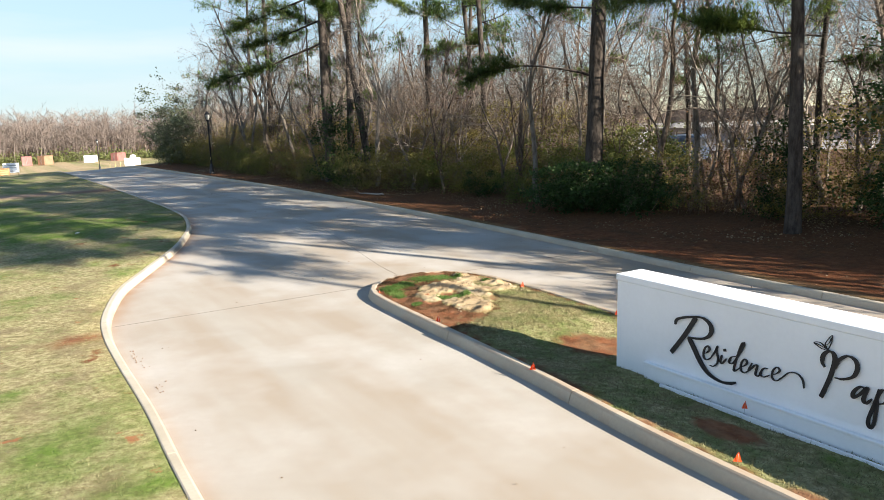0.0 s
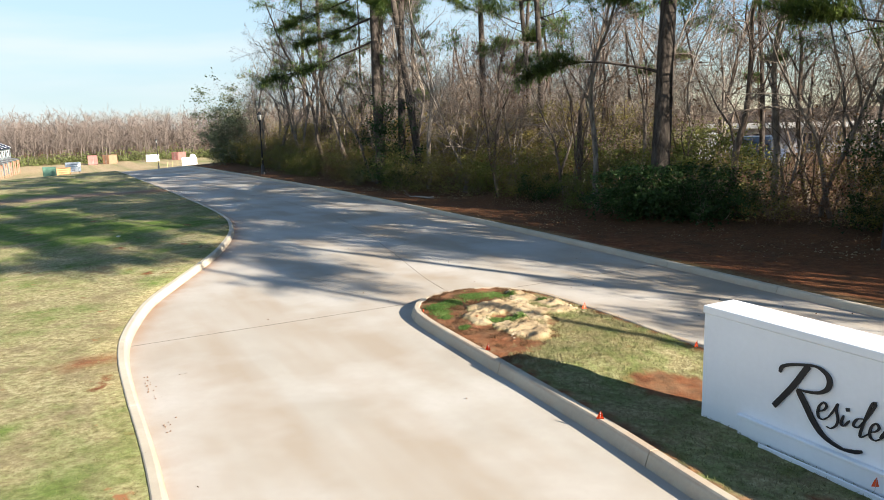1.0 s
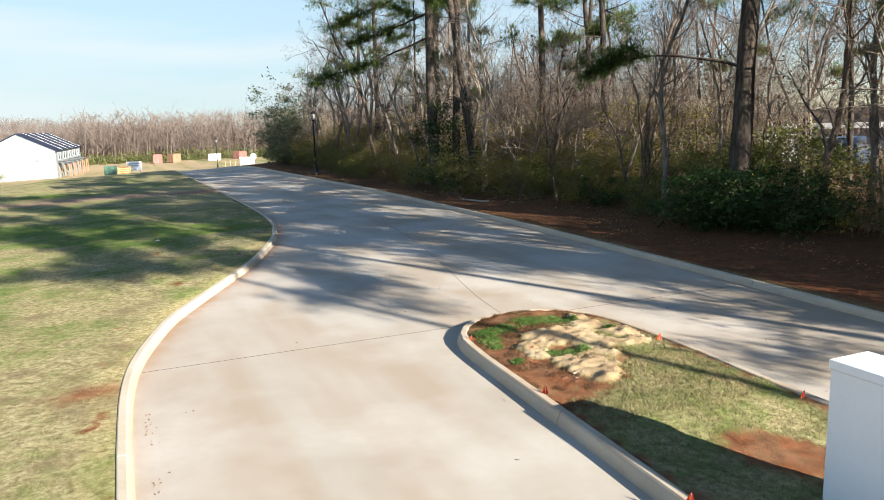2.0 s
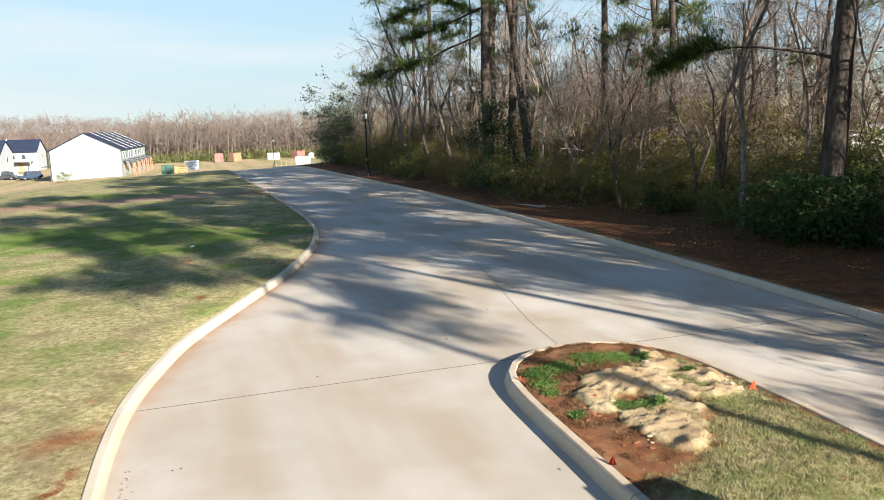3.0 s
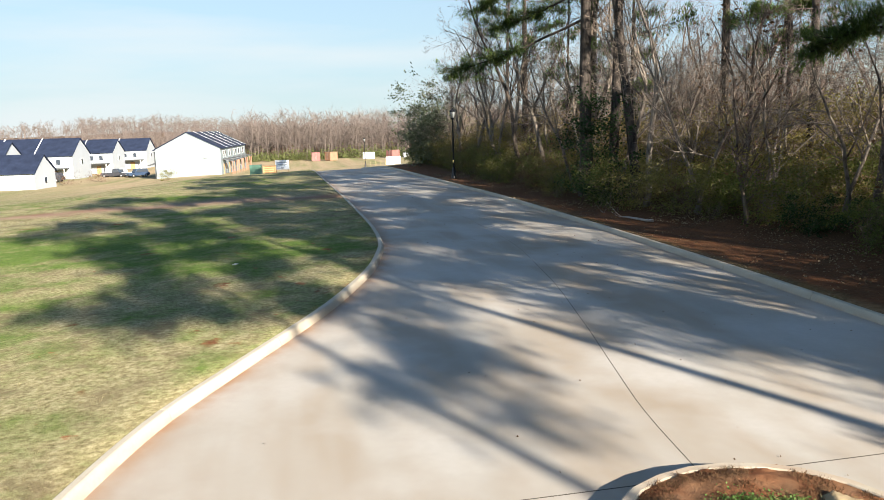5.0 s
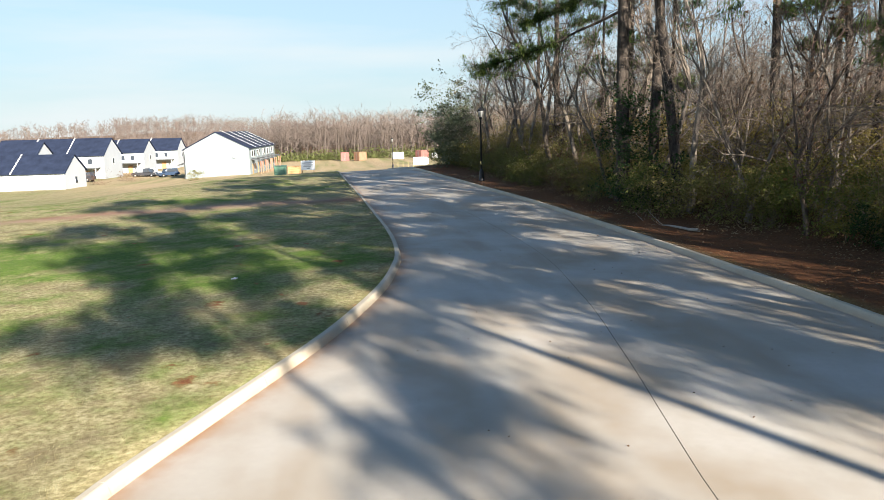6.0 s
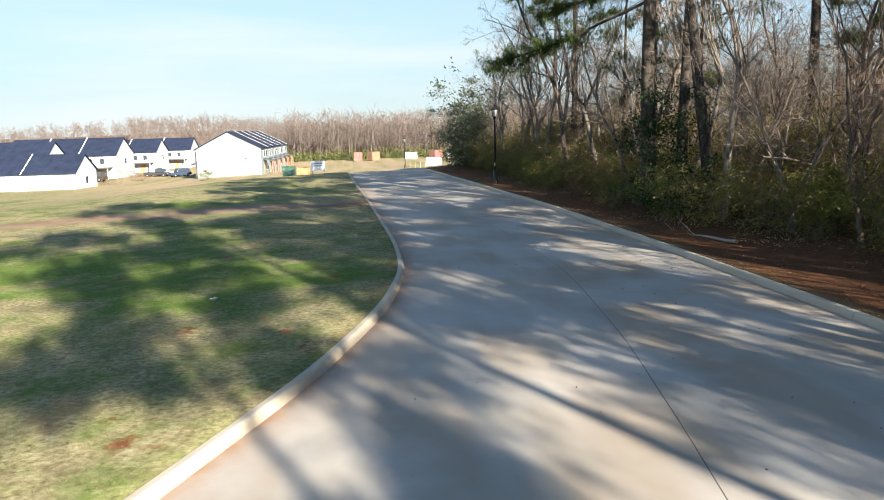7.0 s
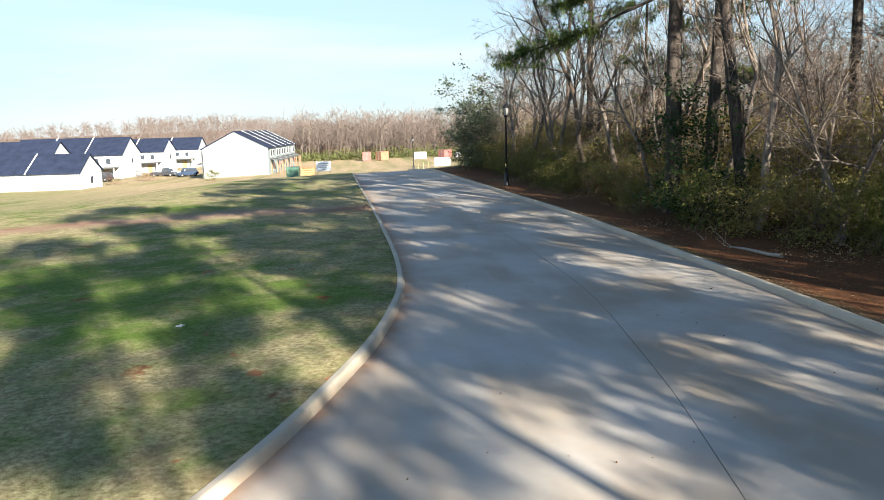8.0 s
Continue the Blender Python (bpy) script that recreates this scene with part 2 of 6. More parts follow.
def blade_material():
    m = Mat("grass_blades", 0.7, spec=0.2)
    rnd = m.island()
    lush = m.span(m.math("ADD", m.attr("lush"), m.math("ADD", m.math("MULTIPLY", m.math("SUBTRACT", m.noise(9, 3), 0.5), 0.5), m.math("MULTIPLY", m.math("SUBTRACT", m.noise(3.2, 4, 0.6), 0.5), 1.5))), 0.0, 1.0)
    straw = m.ramp(rnd, [(0.0, (0.15, 0.122, 0.055)), (0.5, (0.215, 0.183, 0.09)), (1.0, (0.275, 0.238, 0.128))])
    green = m.ramp(rnd, [(0.0, (0.04, 0.068, 0.014)), (0.6, (0.082, 0.13, 0.03)), (1.0, (0.15, 0.19, 0.06))])
    return m.done(m.mix(lush, straw, green))


M_BLADE = blade_material()
M_CLOVER = leaf("clover", (0.035, 0.075, 0.016), (0.085, 0.155, 0.035), (0.17, 0.25, 0.07))
M_WHITE = plain("white_paint", (0.84, 0.85, 0.87), 0.55, vary=0.05, scale=1.2, bump=0.002)
M_BLACK = plain("black_metal", (0.018, 0.018, 0.02), 0.45, vary=0.2)
M_FLAG = plain("orange_vinyl", (0.85, 0.10, 0.02), 0.5, vary=0.1)
M_CLOD = plain("clay_clods", (0.2, 0.125, 0.08), 0.95, vary=0.3, scale=8)
M_LUMP = plain("broken_clay", (0.2, 0.085, 0.045), 0.95, vary=0.35, scale=12, bump=0.01)
M_CRUST = plain("crusted_sand", (0.4, 0.32, 0.22), 0.95, vary=0.3, scale=14, bump=0.01)
M_JOINT = plain("joint_filler", (0.085, 0.07, 0.055), 0.9, vary=0.3)
M_WIRE = plain("steel_wire", (0.35, 0.34, 0.33), 0.4, 0.8)
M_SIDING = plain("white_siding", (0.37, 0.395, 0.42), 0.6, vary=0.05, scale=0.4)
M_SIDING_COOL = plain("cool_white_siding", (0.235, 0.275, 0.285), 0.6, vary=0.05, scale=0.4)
M_ROOF = plain("dark_shingles", (0.022, 0.030, 0.055), 0.95, vary=0.3, scale=0.8, bump=0.01, spec=0.05)
M_GREYWALL = plain("grey_siding", (0.42, 0.42, 0.44), 0.7, vary=0.1, scale=0.5)
M_ROOF_BROWN = plain("brown_shingles", (0.13, 0.11, 0.10), 0.9, vary=0.25, scale=0.8)
M_TRIM = plain("white_trim", (0.82, 0.82, 0.80), 0.5, vary=0.04)
M_CHARCOAL = plain("charcoal_siding", (0.09, 0.095, 0.10), 0.7, vary=0.2)
M_BRICK = plain("red_brick", (0.33, 0.16, 0.11), 0.9, vary=0.3, scale=4)
M_WOOD = plain("warm_timber", (0.42, 0.25, 0.12), 0.7, vary=0.25, scale=2)
# container red and orange, muted to carry the haze of the distance
M_RED_HAZED = plain("hazed_red_steel", (0.26, 0.115, 0.10), 0.6, vary=0.25, scale=1)
M_ORANGE_HAZED = plain("hazed_rust_orange_steel", (0.27, 0.155, 0.095), 0.65, vary=0.25, scale=1)
M_GREEN = plain("green_enamel", (0.07, 0.15, 0.11), 0.5, vary=0.12)
M_YELLOW = plain("yellow_plastic", (0.45, 0.39, 0.17), 0.5, vary=0.1)
M_GREYINK = plain("grey_print", (0.35, 0.36, 0.38), 0.6, vary=0.1)
M_RUBBER = plain("tyre_rubber", (0.02, 0.02, 0.02), 0.8, vary=0.2)
M_STEEL = plain("wheel_alloy", (0.55, 0.55, 0.56), 0.35, 0.9, vary=0.1)
M_CAR_BLUE = plain("blue_grey_car_paint", (0.05, 0.08, 0.14), 0.3, 0.3, vary=0.08, spec=0.5)
M_CAR_WHITE = plain("white_car_paint", (0.75, 0.75, 0.74), 0.3, vary=0.04, spec=0.5)
M_CAR_DARK = plain("dark_car_paint", (0.04, 0.042, 0.05), 0.3, vary=0.1, spec=0.5)
M_BARK_LOG = plain("dead_wood", (0.30, 0.26, 0.22), 0.9, vary=0.3, scale=6, bump=0.01)


def glass_material(name, tint):
    m = Mat(name, 0.06, spec=0.6)
    return m.done(tint)


M_PANE = glass_material("window_glass", (0.05, 0.06, 0.075))
M_LANTERN = glass_material("lantern_glass", (0.28, 0.285, 0.28))


# ---- mesh helpers ----
def np_mesh(name, v, f):
    """A mesh from vertices (n, 3) and faces (m, 3 or 4)."""
    v, f = np.ascontiguousarray(v, np.float32), np.ascontiguousarray(f, np.int32)
    me = bpy.data.meshes.new(name)
    me.vertices.add(len(v))
    me.vertices.foreach_set("co", v.ravel())
    k = f.shape[1]
    me.loops.add(f.size)
    me.loops.foreach_set("vertex_index", f.ravel())
    me.polygons.add(len(f))
    me.polygons.foreach_set("loop_start", np.arange(0, f.size, k, dtype=np.int32))
    me.polygons.foreach_set("use_smooth", np.zeros(len(f), bool))
    me.update(calc_edges=True)
    return me


def smooth(me):
    me.polygons.foreach_set("use_smooth", np.ones(len(me.polygons), bool))
    return me


def ob_of(name, me, mat, parent=None, label=""):
    ob = new(name, me)
    if not me.materials:
        me.materials.append(mat)
    if parent:
        ob.parent = parent
    if label:
        ob["label"] = label
    return ob


def part(name, bm, mat, parent, label=""):
    me = bpy.data.meshes.new(name)
    bm.to_mesh(me)
    bm.free()
    return ob_of(name, me, mat, parent, label)


def holder(name, m, label="", category="", group="", kind=""):
    ob = new(name)
    ob.empty_display_size = 0.2
    ob.matrix_world = m
    return tagged(ob, label, category, group, kind)


def box(bm, x0, x1, y0, y1, z0, z1, bevel=0.0):
    """An upright box added to bm, with rounded edges where bevel is given."""
    g = bmesh.ops.create_cube(bm, size=1)["verts"]
    bmesh.ops.scale(bm, verts=g, vec=(x1 - x0, y1 - y0, z1 - z0))
    bmesh.ops.translate(bm, verts=g, vec=((x0 + x1) / 2, (y0 + y1) / 2, (z0 + z1) / 2))
    if bevel:
        es = list({e for q in g for e in q.link_edges})
        bmesh.ops.bevel(bm, geom=es, offset=bevel, segments=2, affect="EDGES", profile=0.5)
    return bm


def boxed(*args, **kw):
    return box(bmesh.new(), *args, **kw)


def lathe(profile, sides=16, at=(0, 0)):
    """A turned body: profile rows are (radius, height)."""
    bm = bmesh.new()
    rings = []
    for r, z in profile:
        rings.append([bm.verts.new((at[0] + r * math.cos(2 * math.pi * i / sides), at[1] + r * math.sin(2 * math.pi * i / sides), z)) for i in range(sides)])
    for p, q in zip(rings, rings[1:]):
        for i in range(sides):
            j = (i + 1) % sides
            fc = bm.faces.new((p[i], p[j], q[j], q[i]))
            fc.smooth = True
    bm.faces.new(rings[0][::-1])
    bm.faces.new(rings[-1])
    return bm


def prism(pts, y0, y1):
    """A body with the outline pts (x, z), from y0 to y1."""
    bm = bmesh.new()
    lo = [bm.verts.new((x, y0, z)) for x, z in pts]
    hi = [bm.verts.new((x, y1, z)) for x, z in pts]
    bm.faces.new(lo)
    bm.faces.new(hi[::-1])
    k = len(pts)
    for i in range(k):
        j = (i + 1) % k
        bm.faces.new((lo[j], lo[i], hi[i], hi[j]))
    bmesh.ops.recalc_face_normals(bm, faces=bm.faces)
    return bm


def frames_of(d):
    """Two unit vectors square to each row of d."""
    ref = np.where(np.abs(d[:, 2:3]) > 0.9, np.array([[1.0, 0, 0]]), np.array([[0, 0, 1.0]]))
    u = np.cross(d, ref)
    u /= np.linalg.norm(u, axis=1, keepdims=True) + 1e-9
    return u, np.cross(d, u)


def tubes(name, segs, sides):
    """A mesh of tapered tubes; a row of segs is the two ends and the two radii."""
    s = np.array(segs, float).reshape(-1, 8)
    p, q, r0, r1 = s[:, :3], s[:, 3:6], s[:, 6:7], s[:, 7:8]
    d = q - p
    d /= np.linalg.norm(d, axis=1, keepdims=True) + 1e-9
    u, w = frames_of(d)
    ang = np.arange(sides) * 2 * np.pi / sides
    ring = u[:, None] * np.cos(ang)[None, :, None] + w[:, None] * np.sin(ang)[None, :, None]
    v = np.stack([p[:, None] + ring * r0[:, None], q[:, None] + ring * r1[:, None]], 1)
    k = np.arange(len(s))[:, None] * 2 * sides
    i = np.arange(sides)[None]
    j = (i + 1) % sides
    f = np.stack([k + i, k + j, k + sides + j, k + sides + i], -1).reshape(-1, 4)
    return smooth(np_mesh(name, v.reshape(-1, 3), f))


def ribbons(name, segs):
    """Very fine twigs: a tapered strip each, turned at random; a row of segs is the two ends and the two radii."""
    s = np.array(segs, float).reshape(-1, 8)
    p, q, r0, r1 = s[:, :3], s[:, 3:6], s[:, 6:7], s[:, 7:8]
    d = q - p
    d /= np.linalg.norm(d, axis=1, keepdims=True) + 1e-9
    u, w = frames_of(d)
    ang = (np.arange(len(s)) * 2.39996)[:, None]
    side = u * np.cos(ang) + w * np.sin(ang)
    v = np.stack([p - side * r0, p + side * r0, q + side * r1, q - side * r1], 1)
    return np_mesh(name, v.reshape(-1, 3), np.arange(4 * len(s)).reshape(-1, 4))


def ribbon_tube(name, pts, radii, sides=8):
    """One smooth tapered tube along pts."""
    p = np.array(pts, float)
    d = np.gradient(p, axis=0)
    d /= np.linalg.norm(d, axis=1, keepdims=True) + 1e-9
    u = np.zeros_like(p)
    prev = np.cross(d[0], [0.3, 0.9, 0.1])
    for i in range(len(p)):
        prev = prev - d[i] * (prev @ d[i])
        prev /= np.linalg.norm(prev) + 1e-9
        u[i] = prev
    w = np.cross(d, u)
    ang = np.arange(sides) * 2 * np.pi / sides
    v = p[:, None] + (u[:, None] * np.cos(ang)[None, :, None] + w[:, None] * np.sin(ang)[None, :, None]) * np.array(radii)[:, None, None]
    k = np.arange(len(p) - 1)[:, None] * sides
    i = np.arange(sides)[None]
    j = (i + 1) % sides
    f = np.stack([k + i, k + j, k + sides + j, k + sides + i], -1).reshape(-1, 4)
    return smooth(np_mesh(name, v.reshape(-1, 3), f))


def curve_points(ctrl, step):
    """A Catmull-Rom line through ctrl, in steps of about the given length."""
    p = np.array(ctrl, float)
    p = np.vstack([2 * p[0] - p[1], p, 2 * p[-1] - p[-2]])
    rows = []
    for i in range(1, len(p) - 2):
        k = max(2, int(np.linalg.norm(p[i + 1] - p[i]) / step))
        t = (np.arange(k) / k)[:, None]
        a, b, c, d = p[i - 1], p[i], p[i + 1], p[i + 2]
        rows.append(0.5 * (2 * b + (c - a) * t + (2 * a - 5 * b + 4 * c - d) * t**2 + (3 * b - a - 3 * c + d) * t**3))
    return np.vstack(rows + [p[-2][None]])


def leaves(name, centres, size, rng, flat=0.3, long=1.6, small=False):
    """Leaves round the given centres: four-cornered, or three-cornered where they are small."""
    k = len(centres)
    d = rng.normal(size=(k, 3))
    d[:, 2] *= flat
    d /= np.linalg.norm(d, axis=1, keepdims=True)
    u, w = frames_of(d)
    tw = rng.uniform(0, np.pi, (k, 1))
    side = u * np.cos(tw) + w * np.sin(tw)
    s = size * rng.uniform(0.6, 1.3, (k, 1))
    if small:
        v = np.stack([centres - d * s * long / 2 - side * s / 2, centres - d * s * long / 2 + side * s / 2, centres + d * s * long / 2], 1)
        return np_mesh(name, v.reshape(-1, 3), np.arange(3 * k).reshape(-1, 3))
    v = np.stack([centres - d * s * long / 2, centres + side * s / 2, centres + d * s * long / 2, centres - side * s / 2], 1)
    return np_mesh(name, v.reshape(-1, 3), np.arange(4 * k).reshape(-1, 4))


# ---- the lie of the land: the road runs over a low knoll ----
KNOLL = (-3.0, 15.0)


def smoothstep(x, lo, hi):
    t = np.clip((x - lo) / (hi - lo), 0, 1)
    return t * t * (3 - 2 * t)


def land(x, y):
    """The height of the open ground, without kerbs and road."""
    x, y = np.asarray(x, float), np.asarray(y, float)
    dx, dy = x - KNOLL[0], y - KNOLL[1]
    d = np.hypot(dx, dy)
    b = np.degrees(np.arctan2(-dx, dy))
    brow = np.interp(b, [-180, -20, 0, 20, 27, 32, 41, 53, 70, 110, 180], [90, 90, 75, 60, 58, 56, 51, 38, 34, 60, 90])
    fall = np.interp(b, [-180, -20, 10, 20, 27, 41, 53, 80, 120, 180], [0.0, 0.0, 0.02, 0.05, 0.0565, 0.066, 0.082, 0.08, 0.03, 0.0])
    deep = np.interp(b, [-180, 0, 20, 27, 38, 45, 51, 90, 180], [1, 3, 6.0, 6.0, 5.6, 6.0, 4.9, 4.9, 2])
    over = 3 * np.logaddexp(0, (d - brow) / 3)
    z = -deep * np.tanh((fall * over / deep) ** 1.6 + 1e-9) ** (1 / 1.6)
    rise = np.interp(b, [-180, 10, 25, 33, 42, 50, 57, 75, 180], [0, 0, 1.0, 5.0, 11.0, 8.5, 4.0, 1.0, 0])
    return z + rise * smoothstep(d, 260, 460)


LEFT_BACK = curve_points([(1.2, -60), (1.2, -20), (1.2, 0), (1.21, 6.5), (1.27, 9.0), (1.26, 11.1), (1.28, 12.65), (1.38, 13.86), (1.6, 14.96), (2.06, 16.6), (2.8, 18.3), (4.1, 21.2), (4.8, 23.1), (5.4, 25.0), (5.81, 26.85), (6.14, 29.1), (6.26, 32.7), (6.15, 38.5), (5.96, 45.8), (5.68, 54), (5.4, 63), (5.2, 75), (5.2, 100)], 0.4)
RIGHT_BACK = curve_points([(12.9, -60), (12.9, -20), (12.95, 0), (13.03, 7), (13.1, 10.6), (13.27, 14.2), (13.5, 20.3), (13.57, 24), (13.56, 31.5), (13.4, 41), (12.95, 48.7), (12.55, 56), (12.1, 64), (11.8, 75), (11.8, 100)], 0.5)
KERB = 0.165


def shifted(curve, by):
    """The curve moved sideways, to the right of its own course where by is positive."""
    d = np.gradient(curve, axis=0)
    d /= np.linalg.norm(d, axis=1, keepdims=True)
    return curve + np.stack([d[:, 1], -d[:, 0]], 1) * by


LEFT_GUTTER, RIGHT_GUTTER = shifted(LEFT_BACK, KERB), shifted(RIGHT_BACK, -KERB)


def across(curve, c):
    return np.interp(c, curve[:, 1], curve[:, 0])


def lushness(x, y):
    """How green the lawn is, from dormant straw (0) to green (1)."""
    x, y = np.ravel(x), np.ravel(y)
    a, c = AC(x, y)
    n = np.array([0.8 * noise.noise((p * 0.22, q * 0.22, 5.0)) + 0.9 * noise.noise((p * 0.8, q * 0.8, 6.0)) + 0.7 * noise.noise((p * 2.2, q * 2.2, 8.0)) for p, q in zip(x, y)])
    zone = 0.55 * np.exp(-(((a + 1.0) / 6.0) ** 2 + ((c - 30.5) / 6.0) ** 2)) + 0.35 * np.exp(-(((a + 5.0) / 3.5) ** 2 + ((c - 22.0) / 5.0) ** 2)) + 0.3 * np.exp(-(((a + 2.5) / 2.0) ** 2 + ((c - 47.0) / 4.0) ** 2))
    return np.clip(0.14 + 0.95 * n + 1.6 * zone, 0.0, 1.0)


# ---- ground: one sheet out to the horizon ----
def build_ground():
    def spread(lo, hi, step, reach):
        near = np.arange(lo, hi + 1e-6, step)
        grow = step * 1.22 ** np.arange(1, 80)
        far = np.cumsum(grow)
        far = far[far < reach]
        return np.concatenate([lo - far[::-1], near, hi + far])

    ga, gc = spread(-24, 22, 0.4, 4200), spread(-6, 66, 0.45, 4200)
    a, c = np.meshgrid(ga, gc, indexing="ij")
    lb, rb = across(LEFT_BACK, c), across(RIGHT_BACK, c)
    # lay the grid's rows along the two kerbs
    near_l, near_r = np.abs(a - lb) < 0.201, np.abs(a - rb) < 0.201
    inside = (a > lb + 0.12) & (a < rb - 0.12) & (c < 99) & (c > -59)
    a = np.where(near_l & (np.abs(c) < 99), lb - 0.01, np.where(near_r & (np.abs(c) < 99), rb + 0.01, a))
    inside &= ~(near_l | near_r)
    x, y = W(a, c)
    z = land(x, y)
    uneven = np.array([noise.noise((p * 0.35, q * 0.35, 0.0)) for p, q in zip(x.ravel(), y.ravel())]).reshape(x.shape)
    fine = np.array([noise.noise((p * 1.7, q * 1.7, 3.0)) for p, q in zip(x.ravel(), y.ravel())]).reshape(x.shape)
    off_l, off_r = lb - a, a - rb
    off = np.maximum(off_l, off_r)
    calm = smoothstep(off, 0.0, 2.5)
    verge = 0.12 * (1 - smoothstep(np.abs(c), 90, 130))
    z = z + np.where(inside, -0.5, verge + calm * (0.07 * uneven + 0.025 * fine))
    # the clay bank rises a little to the wood
    z = z + np.where(off_r > 0, 0.35 * smoothstep(off_r, 1.0, 7.0) * (1 - smoothstep(off_r, 40, 90)), 0)
    n0, n1 = a.shape
    idx = np.arange(n0 * n1).reshape(n0, n1)
    f = np.stack([idx[:-1, :-1], idx[1:, :-1], idx[1:, 1:], idx[:-1, 1:]], -1).reshape(-1, 4)
    me = smooth(np_mesh("ground", np.stack([x, y, z], -1).reshape(-1, 3), f))
    edge = wood_edge(c)
    clay = smoothstep(off_r, -0.1, 0.1) * (1 - smoothstep(a, edge + 1, edge + 6)) * (c < 80)
    litter = (0.55 * smoothstep(a, edge - 5.0, edge - 3.0) + 0.45 * smoothstep(a, edge - 2.5, edge + 0.5)) * (c < 85) * (1 - smoothstep(a, 55, 70))
    litter = np.maximum(litter, smoothstep(np.hypot(x - KNOLL[0], y - KNOLL[1]), 215, 240))
    track = np.exp(-((c - np.interp(a, [-60, -7.5, 0, 5.5], [26, 41.8, 44.2, 44.7])) / (1.35 + 0.6 * uneven)) ** 2) * (a < lb) * (0.75 + 0.25 * smoothstep(a, -12, -6))
    spot = 1.6 * np.exp(-(((a - 0.95) / 0.38) ** 2 + ((c - 12.95) / 0.22) ** 2)) * (a < lb)
    clay = np.minimum(np.maximum(clay, spot), 1)
    d = np.hypot(x - KNOLL[0], y - KNOLL[1])
    bearing = np.degrees(np.arctan2(-(x - KNOLL[0]), y - KNOLL[1]))
    yard = smoothstep(d, 62, 80) * (1 - smoothstep(d, 205, 250)) * smoothstep(bearing, 21, 25) * (1 - smoothstep(bearing, 46, 56))
    sand = yard * (0.25 + 0.75 * smoothstep(uneven, -0.25, 0.2))
    for name, val in (("clay", clay), ("litter", litter), ("track", track), ("sand", sand), ("lush", lushness(x, y).reshape(x.shape))):
        at = me.attributes.new(name, "FLOAT", "POINT")
        at.data.foreach_set("value", np.ascontiguousarray(np.broadcast_to(val, a.shape), np.float32).ravel())
    return tagged(ob_of("ground", me, M_GROUND), "patchy winter lawn, red clay verge and leaf-strewn wood floor", "ground", kind="structure")


def wood_edge(c):
    return np.interp(c, [-60, 0, 10, 17, 22, 31, 36, 50, 75], [21, 20.5, 19.6, 18.5, 17.7, 17.2, 16.0, 15.5, 15.3])


def floor_at(x, y):
    """The ground's height at a place off the road."""
    a, c = AC(x, y)
    off_r = a - float(across(RIGHT_BACK, c))
    up = 0.35 * float(smoothstep(np.array(off_r), 1.0, 7.0) * (1 - smoothstep(np.array(off_r), 40, 90))) if off_r > 0 else 0
    return float(land(x, y)) + 0.10 * float(1 - smoothstep(np.array(abs(c)), 90, 130)) + up


build_ground()


# ---- island between the two lanes ----
ISLAND = curve_points([(5.75, -6), (5.62, 3.4), (5.88, 7.4), (6.02, 10.3), (6.12, 12.2), (6.3, 13.0), (6.75, 13.55), (7.4, 13.8), (8.0, 13.75), (8.55, 13.45), (8.9, 12.8), (9.0, 11.7), (9.0, 10.4), (8.92, 8.8), (8.85, 3.0), (8.7, -6), (8.3, -7.2), (7.2, -7.7), (6.2, -7.2)], 0.35)
SIGN_A, SIGN_C, SIGN_LONG, SIGN_THICK, SIGN_HIGH = 7.13, 7.0, 7.2, 0.46, 1.36


# dumped sand: (across, along, reach) of each barrow load, run together round a grassy hollow
SAND_LOADS = ((6.72, 11.75, 0.17), (6.8, 11.35, 0.15), (6.9, 10.9, 0.17), (6.95, 10.5, 0.2), (7.05, 10.2, 0.22), (7.3, 10.55, 0.17), (7.5, 11.2, 0.2), (7.5, 10.85, 0.21),
              (7.15, 11.8, 0.22), (7.3, 12.15, 0.25), (7.5, 11.85, 0.26), (7.8, 11.55, 0.25), (7.9, 12.25, 0.22), (8.3, 12.2, 0.25), (8.5, 11.8, 0.22), (8.52, 11.35, 0.2), (8.2, 11.2, 0.15), (8.35, 12.75, 0.16))


def sand_heap(a, c):
    """Height of the sand: flat-topped loads with worn, broken rims."""
    a, c = np.asarray(a, float), np.asarray(c, float)
    warp, lump = bumps(a, c, 2.6, 5.0), bumps(a, c, 5.5, 8.0)
    z = np.zeros(a.shape)
    for i, (la, lc, r) in enumerate(SAND_LOADS):
        d2 = ((a - la) ** 2 + (c - lc) ** 2) / (1.15 * r) ** 2
        z = z + (0.85 + 0.3 * ((i * 7) % 3)) * np.exp(-d2)
    body = smoothstep(z + 0.28 * warp + 0.22 * lump, 0.22, 0.8)
    return body * np.minimum(z, 1.0) ** 0.5 * np.clip(0.055 + 0.04 * warp + 0.03 * lump, 0.025, 0.11)


def bumps(a, c, k, depth):
    return np.array([noise.fractal((p * k, q * k, depth), 0.9, 2.0, 4) for p, q in zip(np.ravel(a), np.ravel(c))]).reshape(np.shape(a))


